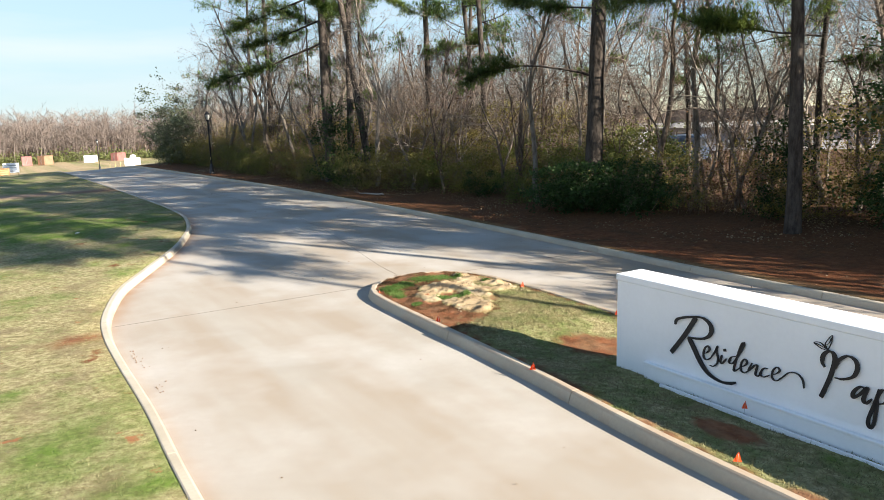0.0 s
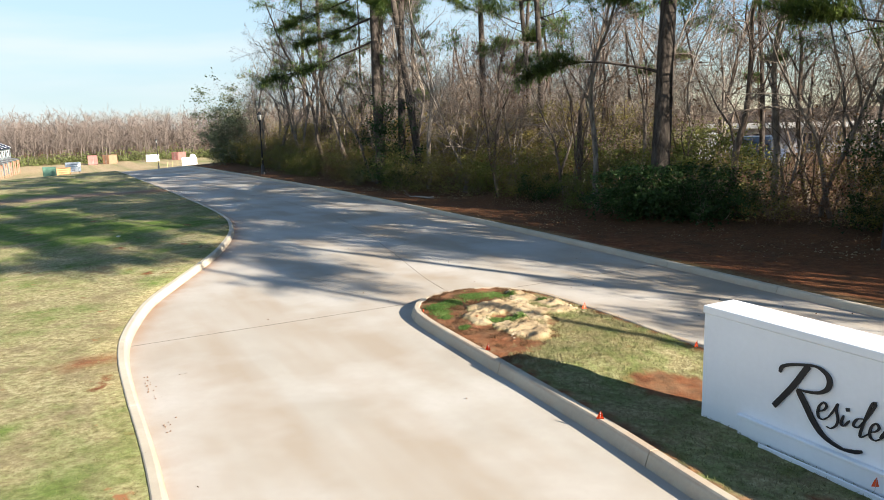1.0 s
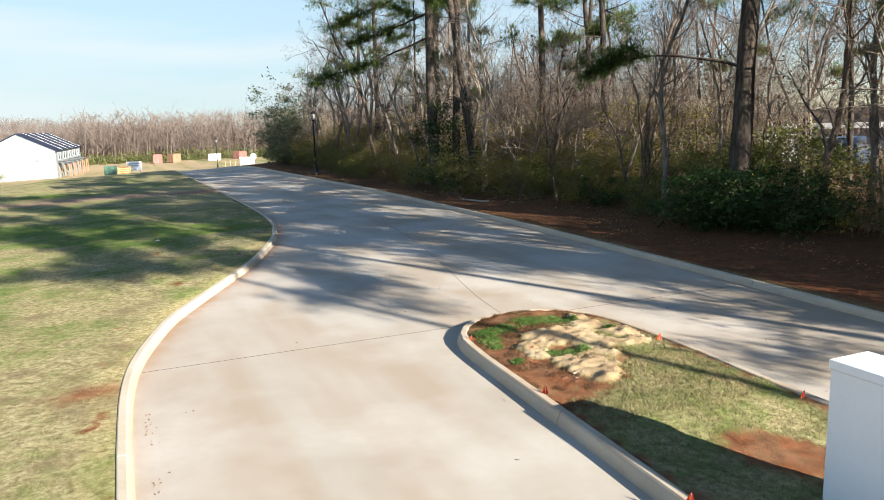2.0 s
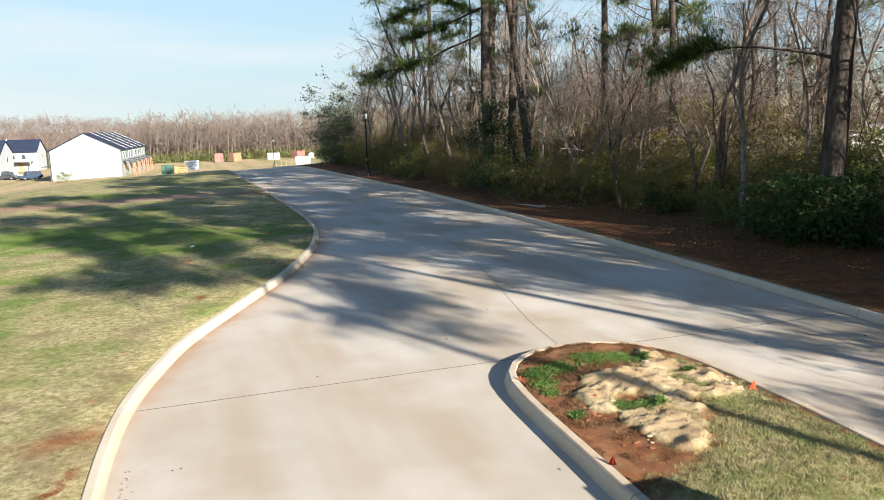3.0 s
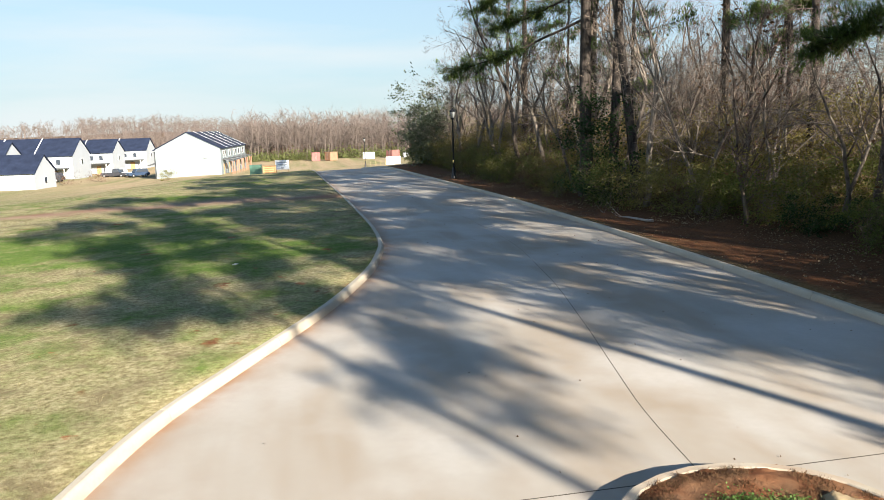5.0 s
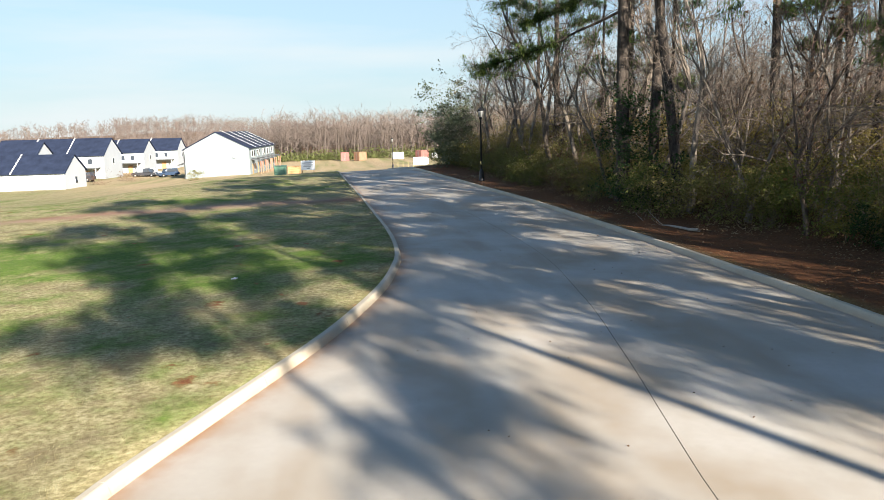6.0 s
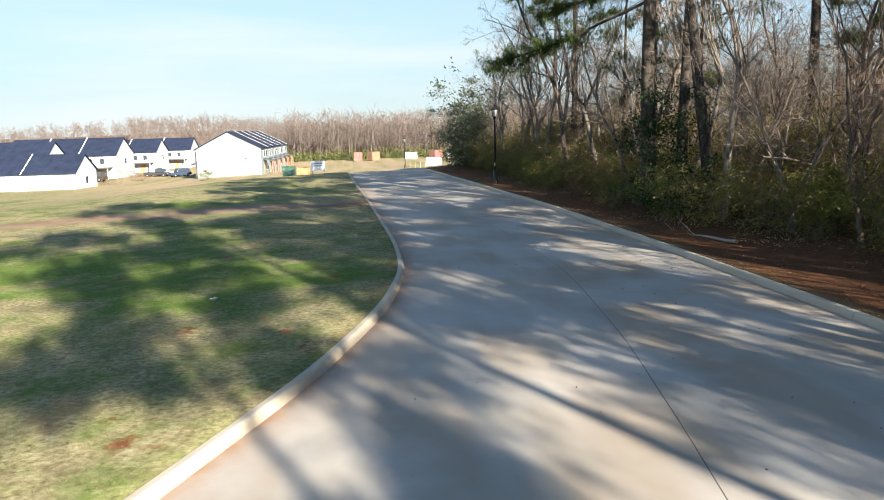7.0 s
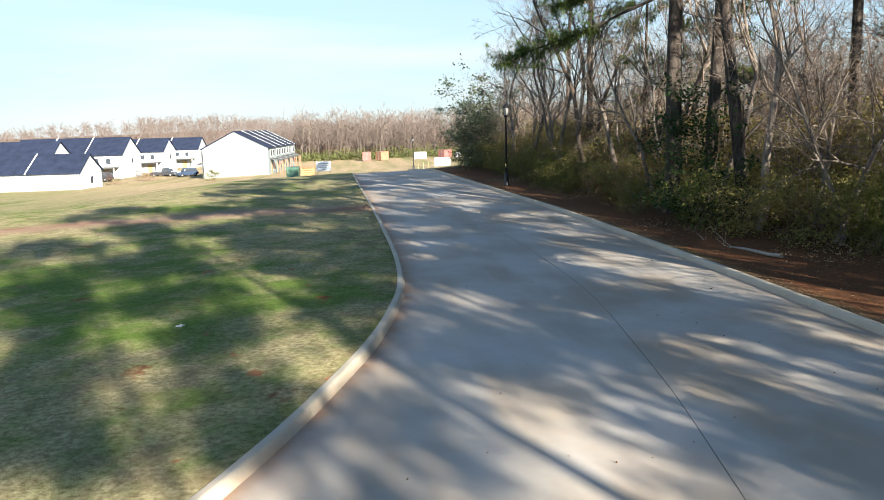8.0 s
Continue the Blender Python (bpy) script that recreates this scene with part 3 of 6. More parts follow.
def island_height(a, c):
    """Soil on the island: a low crown at its nose, hollow along the sign, with sand heaped near the nose."""
    nose = smoothstep(c, 7.6, 9.4)
    z = 0.12 + 0.09 * nose * np.exp(-((a - 7.5) / 1.1) ** 2) - 0.08 * (1 - nose) * smoothstep(a, 6.2, 6.9)
    heap = sand_heap(a, c)
    n1 = bumps(a, c, 2.2, 1.0)
    rough = bumps(a, c, 7, 4.0)
    return z + 0.018 * n1 + 0.010 * rough + heap * (1.0 + 0.2 * n1 + 0.2 * rough) + np.minimum(heap * 12, 1) * 0.008 * bumps(a, c, 14, 7.0)


def on_island(a, c):
    """Which places lie inside the island's kerb."""
    inner = shifted(ISLAND, 0.16)
    ins = np.zeros(np.shape(a), bool)
    for (a0, c0), (a1, c1) in zip(inner, np.roll(inner, -1, axis=0)):
        if c0 != c1:
            ins ^= ((c0 > c) != (c1 > c)) & (a < (a1 - a0) * (c - c0) / (c1 - c0) + a0)
    return ins


def build_island():
    base = holder("island", Matrix.Identity(4), "grassy kerbed island with heaped sand and red clay", "traffic island", kind="structure")
    inner = shifted(ISLAND, 0.10)
    lo, hi = inner.min(0), inner.max(0)
    ga, gc = np.arange(lo[0] - 0.1, hi[0] + 0.2, 0.04), np.concatenate([np.arange(lo[1] - 0.1, 9.0, 0.1), np.arange(9.0, hi[1] + 0.2, 0.035)])
    a, c = np.meshgrid(ga, gc, indexing="ij")
    # inside test by crossing number
    ins = np.zeros(a.shape, bool)
    q = np.roll(inner, -1, axis=0)
    for (a0, c0), (a1, c1) in zip(inner, q):
        if c0 == c1:
            continue
        hit = ((c0 > c) != (c1 > c)) & (a < (a1 - a0) * (c - c0) / (c1 - c0) + a0)
        ins ^= hit
    dist = np.full(a.shape, 9.0)
    for p in inner:
        dist = np.minimum(dist, np.hypot(a - p[0], c - p[1]))
    x, y = W(a, c)
    z = island_height(a, c)
    z = np.where(ins, 0.145 + (z - 0.145) * smoothstep(dist, 0, 0.3), 0.145)
    keep = ins | (dist < 0.12)
    idx = np.arange(a.size).reshape(a.shape)
    f = np.stack([idx[:-1, :-1], idx[1:, :-1], idx[1:, 1:], idx[:-1, 1:]], -1).reshape(-1, 4)
    ok = keep.ravel()[f].all(1)
    me = smooth(np_mesh("island_soil", np.stack([x, y, z], -1).reshape(-1, 3), f[ok]))
    n1 = bumps(a, c, 1.4, 9.0) + 0.6 * bumps(a, c, 8.0, 3.0)
    sand = smoothstep(sand_heap(a, c) + 0.012 * n1, 0.012, 0.04)
    clay = smoothstep(c + 0.9 * n1 - 0.55 * (a - 6.0), 8.9, 9.7) * (1 - sand) * (1 - smoothstep(a + 0.3 * n1, 7.6, 8.2) * (1 - smoothstep(c, 12.2, 12.9)))
    clay = np.maximum(clay, 1 - smoothstep(dist + 0.06 * n1, 0.04, 0.22))
    clay = np.maximum(clay, smoothstep(np.exp(-(((a - 7.55) / 0.55) ** 2 + ((c - 7.75) / 0.6) ** 2)) + 0.25 * n1, 0.3, 0.6))
    clay = np.maximum(clay, smoothstep(np.exp(-(((a - 6.45) / 0.3) ** 2 + ((c - 4.7) / 0.5) ** 2)) + 0.25 * n1, 0.35, 0.6))
    clay = clay * (1 - sand)
    sand = np.maximum(sand, 0.18 * np.clip(0.55 + 1.1 * bumps(a, c, 3.0, 2.0), 0, 1) * clay)
    bare = np.clip(clay + smoothstep(sand_heap(a, c) + 0.02 * n1, 0.015, 0.05), 0, 1)
    lush = np.clip(0.3 + 0.4 * n1, 0, 0.9)
    for name, val in (("clay", clay), ("sand", sand), ("litter", clay * 0), ("track", clay * 0), ("lush", lush)):
        at = me.attributes.new(name, "FLOAT", "POINT")
        at.data.foreach_set("value", np.ascontiguousarray(val, np.float32).ravel())
    # the short growth on it: none on bare clay and sand
    ob_of("soil", me, M_GROUND, base, "red clay, dumped sand and thin grass")
    return a[ins], c[ins], z[ins], bare[ins], lush[ins]


island_a, island_c, island_z, island_bare, island_lush = build_island()


# ---- entrance sign ----
def stroke(pts, thick, ends=(0.5, 0.5), deep=0.016):
    """A flat cut-out pen stroke through pts (along the wall, up), swelling to thick."""
    p = curve_points(pts, 0.012)
    d = np.gradient(p, axis=0)
    d /= np.linalg.norm(d, axis=1, keepdims=True) + 1e-9
    t = np.linspace(0, 1, len(p))
    # a broad pen: down strokes are thick, up strokes thin
    slope = np.abs(d[:, 1])
    width = 0.78 * thick * (0.34 + 0.66 * slope) * np.minimum(1, np.minimum(ends[0] + t * 5, ends[1] + (1 - t) * 5))
    off = np.stack([-d[:, 1], d[:, 0]], 1) * width[:, None] / 2
    l, r = p + off, p - off
    k = len(p)
    v = np.zeros((4 * k, 3))
    for j, (side, dep) in enumerate(((l, -deep), (r, -deep), (l, 0), (r, 0))):
        v[j * k:(j + 1) * k, 0], v[j * k:(j + 1) * k, 2], v[j * k:(j + 1) * k, 1] = side[:, 0], side[:, 1], dep
    i = np.arange(k - 1)
    f = [np.stack([i + a0, i + a0 + 1, i + b0 + 1, i + b0], 1) for a0, b0 in ((0, k), (2 * k, 0), (k, 3 * k), (3 * k, 2 * k))]
    f.append(np.array([[0, k, 3 * k, 2 * k], [k - 1, 3 * k - 1, 4 * k - 1, 2 * k - 1]]))
    return np_mesh("letter", v, np.vstack(f))


def joined(name, meshes, mat, parent, label=""):
    bm = bmesh.new()
    for me in meshes:
        bm.from_mesh(me)
        bpy.data.meshes.remove(me)
    return part(name, bm, mat, parent, label)


def build_sign():
    x, y = W(SIGN_A, SIGN_C)
    # local x runs along the wall away from its end, y into the wall
    turn = Matrix(((NY, NX, 0, x), (-NX, NY, 0, y), (0, 0, 1, 0.0), (0, 0, 0, 1)))
    sign = holder("entrance_sign", turn, "long white painted masonry sign wall with black script letters", "sign wall")
    part("wall", boxed(0, SIGN_LONG, 0.0, SIGN_THICK, -0.1, SIGN_HIGH - 0.09, bevel=0.008), M_WHITE, sign)
    part("cap", boxed(-0.014, SIGN_LONG + 0.014, -0.014, SIGN_THICK + 0.014, SIGN_HIGH - 0.088, SIGN_HIGH, bevel=0.012), M_WHITE, sign)
    part("plinth", boxed(0.55, SIGN_LONG, -0.05, -0.002, -0.1, 0.24, bevel=0.015), M_WHITE, sign, "white painted base course")
    part("moulding", boxed(0.55, SIGN_LONG, -0.075, -0.002, 0.242, 0.275, bevel=0.012), M_WHITE, sign)
    part("footing_edge", boxed(0.9, SIGN_LONG, -0.15, -0.125, -0.1, 0.085, bevel=0.006), M_WHITE, sign, "thin pale edge of the footing")

    def letter(*strokes):
        ob = joined("letter", [stroke(*s) for s in strokes], M_BLACK, sign, "black metal script letter")
        ob.location.y = -0.012

    letter(([(1.02, 0.88), (1.04, 0.94), (1.11, 0.98), (1.24, 1.02), (1.41, 1.05), (1.52, 1.01), (1.56, 0.94), (1.54, 0.86), (1.46, 0.8), (1.34, 0.77), (1.22, 0.76)], 0.07),
           ([(1.33, 1.03), (1.17, 0.77), (0.97, 0.5)], 0.085, (0.9, 1.0)),
           ([(1.23, 0.76), (1.31, 0.65), (1.42, 0.49), (1.54, 0.38), (1.71, 0.33), (1.84, 0.345), (1.92, 0.375)], 0.09, (0.7, 0.6)))
    letter(([(1.458, 0.61), (1.515, 0.64), (1.545, 0.688), (1.517, 0.722), (1.474, 0.675), (1.458, 0.605), (1.474, 0.552), (1.52, 0.548), (1.578, 0.598)], 0.029))
    letter(([(1.572, 0.595), (1.622, 0.675), (1.655, 0.752), (1.645, 0.69), (1.668, 0.6), (1.65, 0.53), (1.6, 0.487), (1.555, 0.49)], 0.029))
    letter(([(1.72, 0.66), (1.7, 0.57), (1.73, 0.56), (1.78, 0.63)], 0.030), ([(1.752, 0.745), (1.76, 0.715)], 0.042, (1, 1)))
    letter(([(1.93, 0.7), (1.85, 0.67), (1.82, 0.6), (1.87, 0.6), (1.94, 0.71), (2.01, 0.86), (1.99, 0.88), (1.95, 0.78), (1.89, 0.55), (1.905, 0.515), (1.975, 0.58)], 0.030))
    letter(([(1.975, 0.59), (2.03, 0.618), (2.058, 0.66), (2.03, 0.695), (1.99, 0.65), (1.977, 0.585), (1.992, 0.538), (2.035, 0.532), (2.088, 0.575)], 0.028))
    letter(([(2.12, 0.67), (2.08, 0.57), (2.16, 0.66), (2.19, 0.66), (2.17, 0.56), (2.2, 0.54), (2.25, 0.59)], 0.029))
    letter(([(2.32, 0.66), (2.27, 0.65), (2.23, 0.58), (2.27, 0.55), (2.345, 0.595)], 0.029))
    letter(([(2.365, 0.605), (2.43, 0.637), (2.462, 0.68), (2.432, 0.712), (2.388, 0.668), (2.372, 0.602), (2.39, 0.56), (2.435, 0.556), (2.5, 0.615), (2.575, 0.69), (2.66, 0.705), (2.73, 0.655), (2.75, 0.565)], 0.026))
    letter(([(2.96, 0.86), (2.93, 0.91), (2.94, 0.99), (2.99, 1.04), (3.04, 1.03), (3.06, 0.96), (3.03, 0.8), (2.98, 0.64), (2.94, 0.53)], 0.06, (0.4, 0.9)),
           ([(3.07, 0.88), (3.1, 0.97), (3.18, 1.04), (3.26, 1.02), (3.29, 0.95), (3.26, 0.85), (3.16, 0.79), (3.07, 0.78)], 0.055))
    letter(([(3.4, 0.76), (3.33, 0.76), (3.27, 0.69), (3.27, 0.63), (3.33, 0.68), (3.4, 0.77), (3.37, 0.64), (3.4, 0.61), (3.45, 0.67)], 0.05))
    letter(([(3.51, 0.79), (3.49, 0.67), (3.43, 0.44), (3.46, 0.37), (3.49, 0.45), (3.5, 0.62), (3.5, 0.7), (3.54, 0.79), (3.59, 0.77), (3.58, 0.68), (3.52, 0.64)], 0.045))
    orn = joined("ornament", [stroke([(2.98, 1.05), (2.95, 1.11), (3.0, 1.2), (3.02, 1.21), (3.01, 1.13), (2.98, 1.05)], 0.009),
                              stroke([(2.98, 1.05), (2.9, 1.11), (2.83, 1.1), (2.85, 1.08), (2.92, 1.05), (2.98, 1.05)], 0.009),
                              stroke([(2.96, 1.1), (2.99, 1.13), (3.01, 1.19)], 0.007), stroke([(2.97, 1.06), (2.9, 1.08), (2.84, 1.095)], 0.007)], M_BLACK, sign, "thin black metal winged ornament")
    orn.location.y = -0.012
    return sign


build_sign()


# ---- marker flags ----
def build_flag():
    fl = holder("marker_flag", pose(0, 0, 0), "small orange marker flag on a wire", "flag", "utility marker flags")
    part("wire", lathe([(0.003, -0.05), (0.003, 0.16)], 5), M_WIRE, fl)
    bm = bmesh.new()
    rows = []
    for i in range(6):
        t = i / 5
        w = 0.055 * (1 - t) + 0.004
        bend = 0.012 * math.sin(3 * t)
        rows.append([bm.verts.new((-w, bend, 0.02 + 0.15 * t)), bm.verts.new((w, bend + 0.02 * (1 - t), 0.02 + 0.15 * t))])
    for p, q in zip(rows, rows[1:]):
        bm.faces.new((p[0], p[1], q[1], q[0]))
    bmesh.ops.solidify(bm, geom=bm.faces[:], thickness=0.003)
    part("pennant", bm, M_FLAG, fl)
    return fl


flag = build_flag()
FLAGS = [(6.12, 10.1, 10, 0.7), (5.88, 7.3, -20, 0.75), (6.3, 12.6, 60, 0.5), (8.78, 11.2, 10, 0.75), (5.82, 4.1, -15, 0.7), (8.75, 8.6, 25, 0.7), (7.0, 4.87, -10, 0.6)]
for i, (a, c, turn, size) in enumerate(FLAGS):
    m = pose(*W(a, c), 0.14, 4 * (i % 3) - 4, 5, turn) @ Matrix.Scale(size, 4)
    (copy_thing(flag, Matrix.Identity(4)) if i else flag).matrix_basis = m


# ---- trees ----
def limb(rng, p, d, length, r, bits, lift, wander=0.16):
    """A wavering line of points from p, with radii tapering from r."""
    p, d = np.array(p, float), np.array(d, float)
    pts, rad = [p.copy()], [r]
    for i in range(bits):
        d = d + rng.normal(0, wander, 3) + np.array([0, 0, lift])
        d /= np.linalg.norm(d)
        p = p + d * length / bits
        pts.append(p.copy())
        rad.append(r * (1 - 0.8 * (i + 1) / bits))
    return np.array(pts), np.array(rad)


def fork(rng, d, low, high):
    """A direction that leaves d by low to high degrees."""
    d = d / np.linalg.norm(d)
    u, w = frames_of(d[None])
    turn, ang = rng.uniform(0, 2 * np.pi), math.radians(rng.uniform(low, high))
    side = u[0] * math.cos(turn) + w[0] * math.sin(turn)
    return d * math.cos(ang) + side * math.sin(ang)


def add_line(store, pts, rad):
    for i in range(len(pts) - 1):
        store.append((*pts[i], *pts[i + 1], rad[i], max(rad[i + 1], 0.0028)))


def branchwork(rng, pts, rad, length, level, counts, store, tips, start=0.25, lift=0.05):
    """Side branches along a limb, and theirs in turn: counts says how many at each level."""
    deepest = len(counts) - 1
    for k in range(counts[level]):
        t = start + (1 - start) * (k + rng.uniform(0, 1)) / counts[level]
        i = min(int(t * (len(pts) - 1)), len(pts) - 2)
        d = pts[i + 1] - pts[i]
        p = pts[i] + d * (t * (len(pts) - 1) - i)
        own = length * rng.uniform(0.45, 0.85) * (1.2 - 0.6 * t)
        r = max(0.0045, min(rad[i] * 0.62, own * 0.013))
        bits = (4, 3, 2, 1)[min(level, 3)]
        q, s = limb(rng, p, fork(rng, d, 25, 65), own, r, bits, lift, 0.2)
        add_line(store[min(level, len(store) - 1)], q, s)
        if level < deepest:
            branchwork(rng, q, s, own * 0.66, level + 1, counts, store, tips, 0.15, lift)
        else:
            tips.append(q[-1])


def massed(name, me, mat, parent, label=""):
    """What is too fine to tell apart singly, as one part."""
    ob = ob_of(name, me, mat, parent, label)
    ob["kind"] = "stuff"
    return ob


def bare_tree(seed, high, stems, bark_m, twig_m, label, spread=1.0, thick=0.012, first=0.2, counts=(12, 7, 5, 2), dead=0):
    rng = np.random.default_rng(seed)
    tree = holder("bare_tree", pose(0, 0, 0), label, "tree", "leafless trees of the wood")
    store, tips = [[], [], [], []], []
    counts = (max(6, counts[0] - 3 * (stems - 1)), *counts[1:]) if stems > 1 else counts
    for s in range(stems):
        lean = np.clip(rng.normal(0, 0.10 if stems == 1 else 0.2, 2) * spread, -0.24, 0.24)
        h = high * rng.uniform(0.8, 1.0)
        pts, rad = limb(rng, (rng.normal(0, 0.12 * (stems - 1)), rng.normal(0, 0.12 * (stems - 1)), -0.3), (lean[0], lean[1], 1), h, high * thick / math.sqrt(stems), 11, 0.04, 0.12)
        cp = curve_points(pts, 0.35)
        ob_of("trunk", ribbon_tube("trunk", cp, np.interp(np.linspace(0, 1, len(cp)), np.linspace(0, 1, len(rad)), rad), 9), bark_m, tree)
        branchwork(rng, pts, rad, h * 0.5 * spread, 0, counts, store, tips, first, 0.06)
    massed("branchwork", tubes("branchwork", store[0] + store[1], 3), bark_m, tree)
    massed("twigwork", ribbons("twigwork", store[2] + store[3]), twig_m, tree, "fine bare twigs")
    if dead:
        t = np.array(tips)
        pick = t[rng.integers(0, len(t), dead)] + rng.normal(0, 0.12, (dead, 3))
        massed("dry_foliage", leaves("dry_foliage", pick, 0.07, rng), M_DEAD, tree, "a few dry brown leaves")
    return tree


def tufts(name, centres, dirs, rng, per=14, long=0.28, wide=0.014):
    """Brushes of pine needles at the given places."""
    k = len(centres)
    c = np.repeat(centres, per, 0)
    d = np.repeat(dirs, per, 0) + rng.normal(0, 0.75, (k * per, 3))
    d /= np.linalg.norm(d, axis=1, keepdims=True)
    u, w = frames_of(d)
    s = long * rng.uniform(0.6, 1.15, (k * per, 1))
    base = c + rng.normal(0, 0.05, c.shape)
    v = np.stack([base - u * wide, base + u * wide, base + d * s], 1)
    return np_mesh(name, v.reshape(-1, 3), np.arange(3 * k * per).reshape(-1, 3))


def pine(seed, high, r, limbs, crown_from, crown_count, label, lean=(0, 0), tuft_count=6, dense=12, crown_dense=7):
    """limbs: (height, heading in degrees, length, rise, and its sag where it bends); above crown_from the crown is filled in."""
    rng = np.random.default_rng(seed)
    tree = holder("pine_tree", pose(0, 0, 0), label, "tree", "pines of the wood")
    pts, rad = limb(rng, (0, 0, -0.3), (lean[0], lean[1], 1), high, r, 12, 0.03, 0.018)
    rad = r * (1 - 0.72 * np.linspace(0, 1, len(pts)))
    rad[0] *= 1.25
    cp = curve_points(pts, 0.5)
    ob_of("trunk", ribbon_tube("trunk", cp, np.interp(np.linspace(0, 1, len(cp)), np.linspace(0, 1, len(rad)), rad), 12), M_PINE_BARK, tree, "thick plated grey-brown trunk")
    cen, dirs = [], []
    rows = list(limbs)
    upper = []
    for k in range(crown_count):
        t = (k + rng.uniform(0, 1)) / crown_count
        h = crown_from + (high - crown_from) * t * 0.97
        rows.append((h, rng.uniform(0, 360), (0.30 - 0.2 * t) * high * 0.8 * rng.uniform(0.35, 1.5), rng.uniform(-0.1, 0.4) + 0.3 * t))
    for h, head, length, rise, *sag in rows:
        p = np.array([np.interp(h, pts[:, 2], pts[:, 0]), np.interp(h, pts[:, 2], pts[:, 1]), h])
        d = np.array([math.cos(math.radians(head)), math.sin(math.radians(head)), rise])
        q, s = limb(rng, p, d, length, max(0.02, min(0.0115 * length, 0.068)), 7, sag[0] if sag else 0.0, 0.07 if h < crown_from or not crown_count else 0.13)
        wood = [] if h < crown_from else upper
        add_line(wood, q, s)
        for j in range(int(6 + length * (4.2 if h < crown_from else 3.2))):
            t = rng.uniform(0.55 if sag or (h >= crown_from and crown_count) else 0.3, 1.0)
            i = min(int(t * 7), 6)
            own = (length * rng.uniform(0.15, 0.3) + 0.35) * (1.3 - 0.6 * t) * (0.72 if h < crown_from else 1.0)
            b, bs = limb(rng, q[i] + (q[i + 1] - q[i]) * (t * 7 - i), (fork(rng, q[i + 1] - q[i], 25, 60) + np.array([0, 0, 0.08])) * (1, 1, 0.45 if h < crown_from else 1), own, 0.012, 4, 0.02, 0.15)
            add_line(wood, b[::2], bs[::2])
            for m in range(tuft_count + (15 if h < crown_from else 0)):
                e = m % 4
                cen.append(b[e] + (b[e + 1] - b[e]) * rng.uniform(0, 1) + rng.normal(0, 1, 3) * ((0.13, 0.13, 0.075) if h < crown_from else (0.3, 0.3, 0.12)))
                dirs.append((b[e + 1] - b[e]) / np.linalg.norm(b[e + 1] - b[e]))
        cen.append(q[-1])
        dirs.append(d / np.linalg.norm(d))
        if h < crown_from:
            ob_of("limb", tubes("limb", wood, 5), M_PINE_BARK, tree)
    massed("upper_branchwork", tubes("upper_branchwork", upper, 3), M_PINE_BARK, tree)
    cen, dirs = np.array(cen), np.array(dirs)
    inner = cen[:, 2] < crown_from + 0.6
    if inner.any():
        massed("needle_foliage", tufts("needle_foliage", cen[inner], dirs[inner], rng, dense, 0.2, 0.016), M_NEEDLE, tree, "tufts of long green needles")
    massed("crown_foliage", tufts("crown_foliage", cen[~inner], dirs[~inner], rng, crown_dense, 0.3, 0.025), M_NEEDLE, tree, "tufts of long green needles")
    return tree


def shrub(seed, high, wide, count, mat, twig_m, name, label, size=0.05, stems=10):
    rng = np.random.default_rng(seed)
    bush = holder(name, pose(0, 0, 0), label, "shrub", "undergrowth at the wood's edge")
    store, tips, nodes = [[], []], [], []
    for s in range(stems):
        ang = rng.uniform(0, 2 * np.pi)
        out_ = rng.uniform(0.1, 0.75) * wide / high
        pts, rad = limb(rng, (0.25 * wide * rng.normal(0, 0.5), 0.25 * wide * rng.normal(0, 0.5), -0.05), (math.cos(ang) * out_, math.sin(ang) * out_, 1), high * rng.uniform(0.6, 1.05), 0.008, 6, -0.02, 0.16)
        add_line(store[0], pts, rad)
        branchwork(rng, pts, rad, high * 0.45, 0, (5, 3), store, tips, 0.12, 0.03)
        nodes.extend(pts[2:])
    massed("stemwork", ribbons("stemwork", store[0] + store[1]), twig_m, bush)
    if count:
        t = np.vstack([np.array(tips), np.array(nodes)])
        sprays = t[rng.integers(0, len(t), 26 + count // 75)]
        sprays[::3, 2] *= rng.uniform(0.12, 0.7, len(sprays[::3]))
        weight = rng.uniform(0.1, 1.0, len(sprays)) ** 2
        own = rng.choice(len(sprays), count, p=weight / weight.sum())
        wide_ = rng.uniform(0.07, 0.2, len(sprays))[own] * high ** 0.45
        pick = sprays[own] + rng.normal(0, 1, (count, 3)) * wide_[:, None] * (1, 1, 0.6)
        pick = pick[pick[:, 2] > 0.02]
        massed("foliage", leaves("foliage", pick, size * 1.12, rng, 0.6, small=True), mat, bush)
    return bush


def stand(ob, x, y, turn=0.0, size=1.0, sink=0.05, tip=(0, 0), first=False):
    m = pose(x, y, floor_at(x, y) - sink, tip[0], tip[1], turn) @ Matrix.Scale(size, 4)
    if first:
        ob.matrix_basis = m
        return ob
    c = copy_thing(ob, Matrix.Identity(4))
    c.matrix_basis = m
    return c


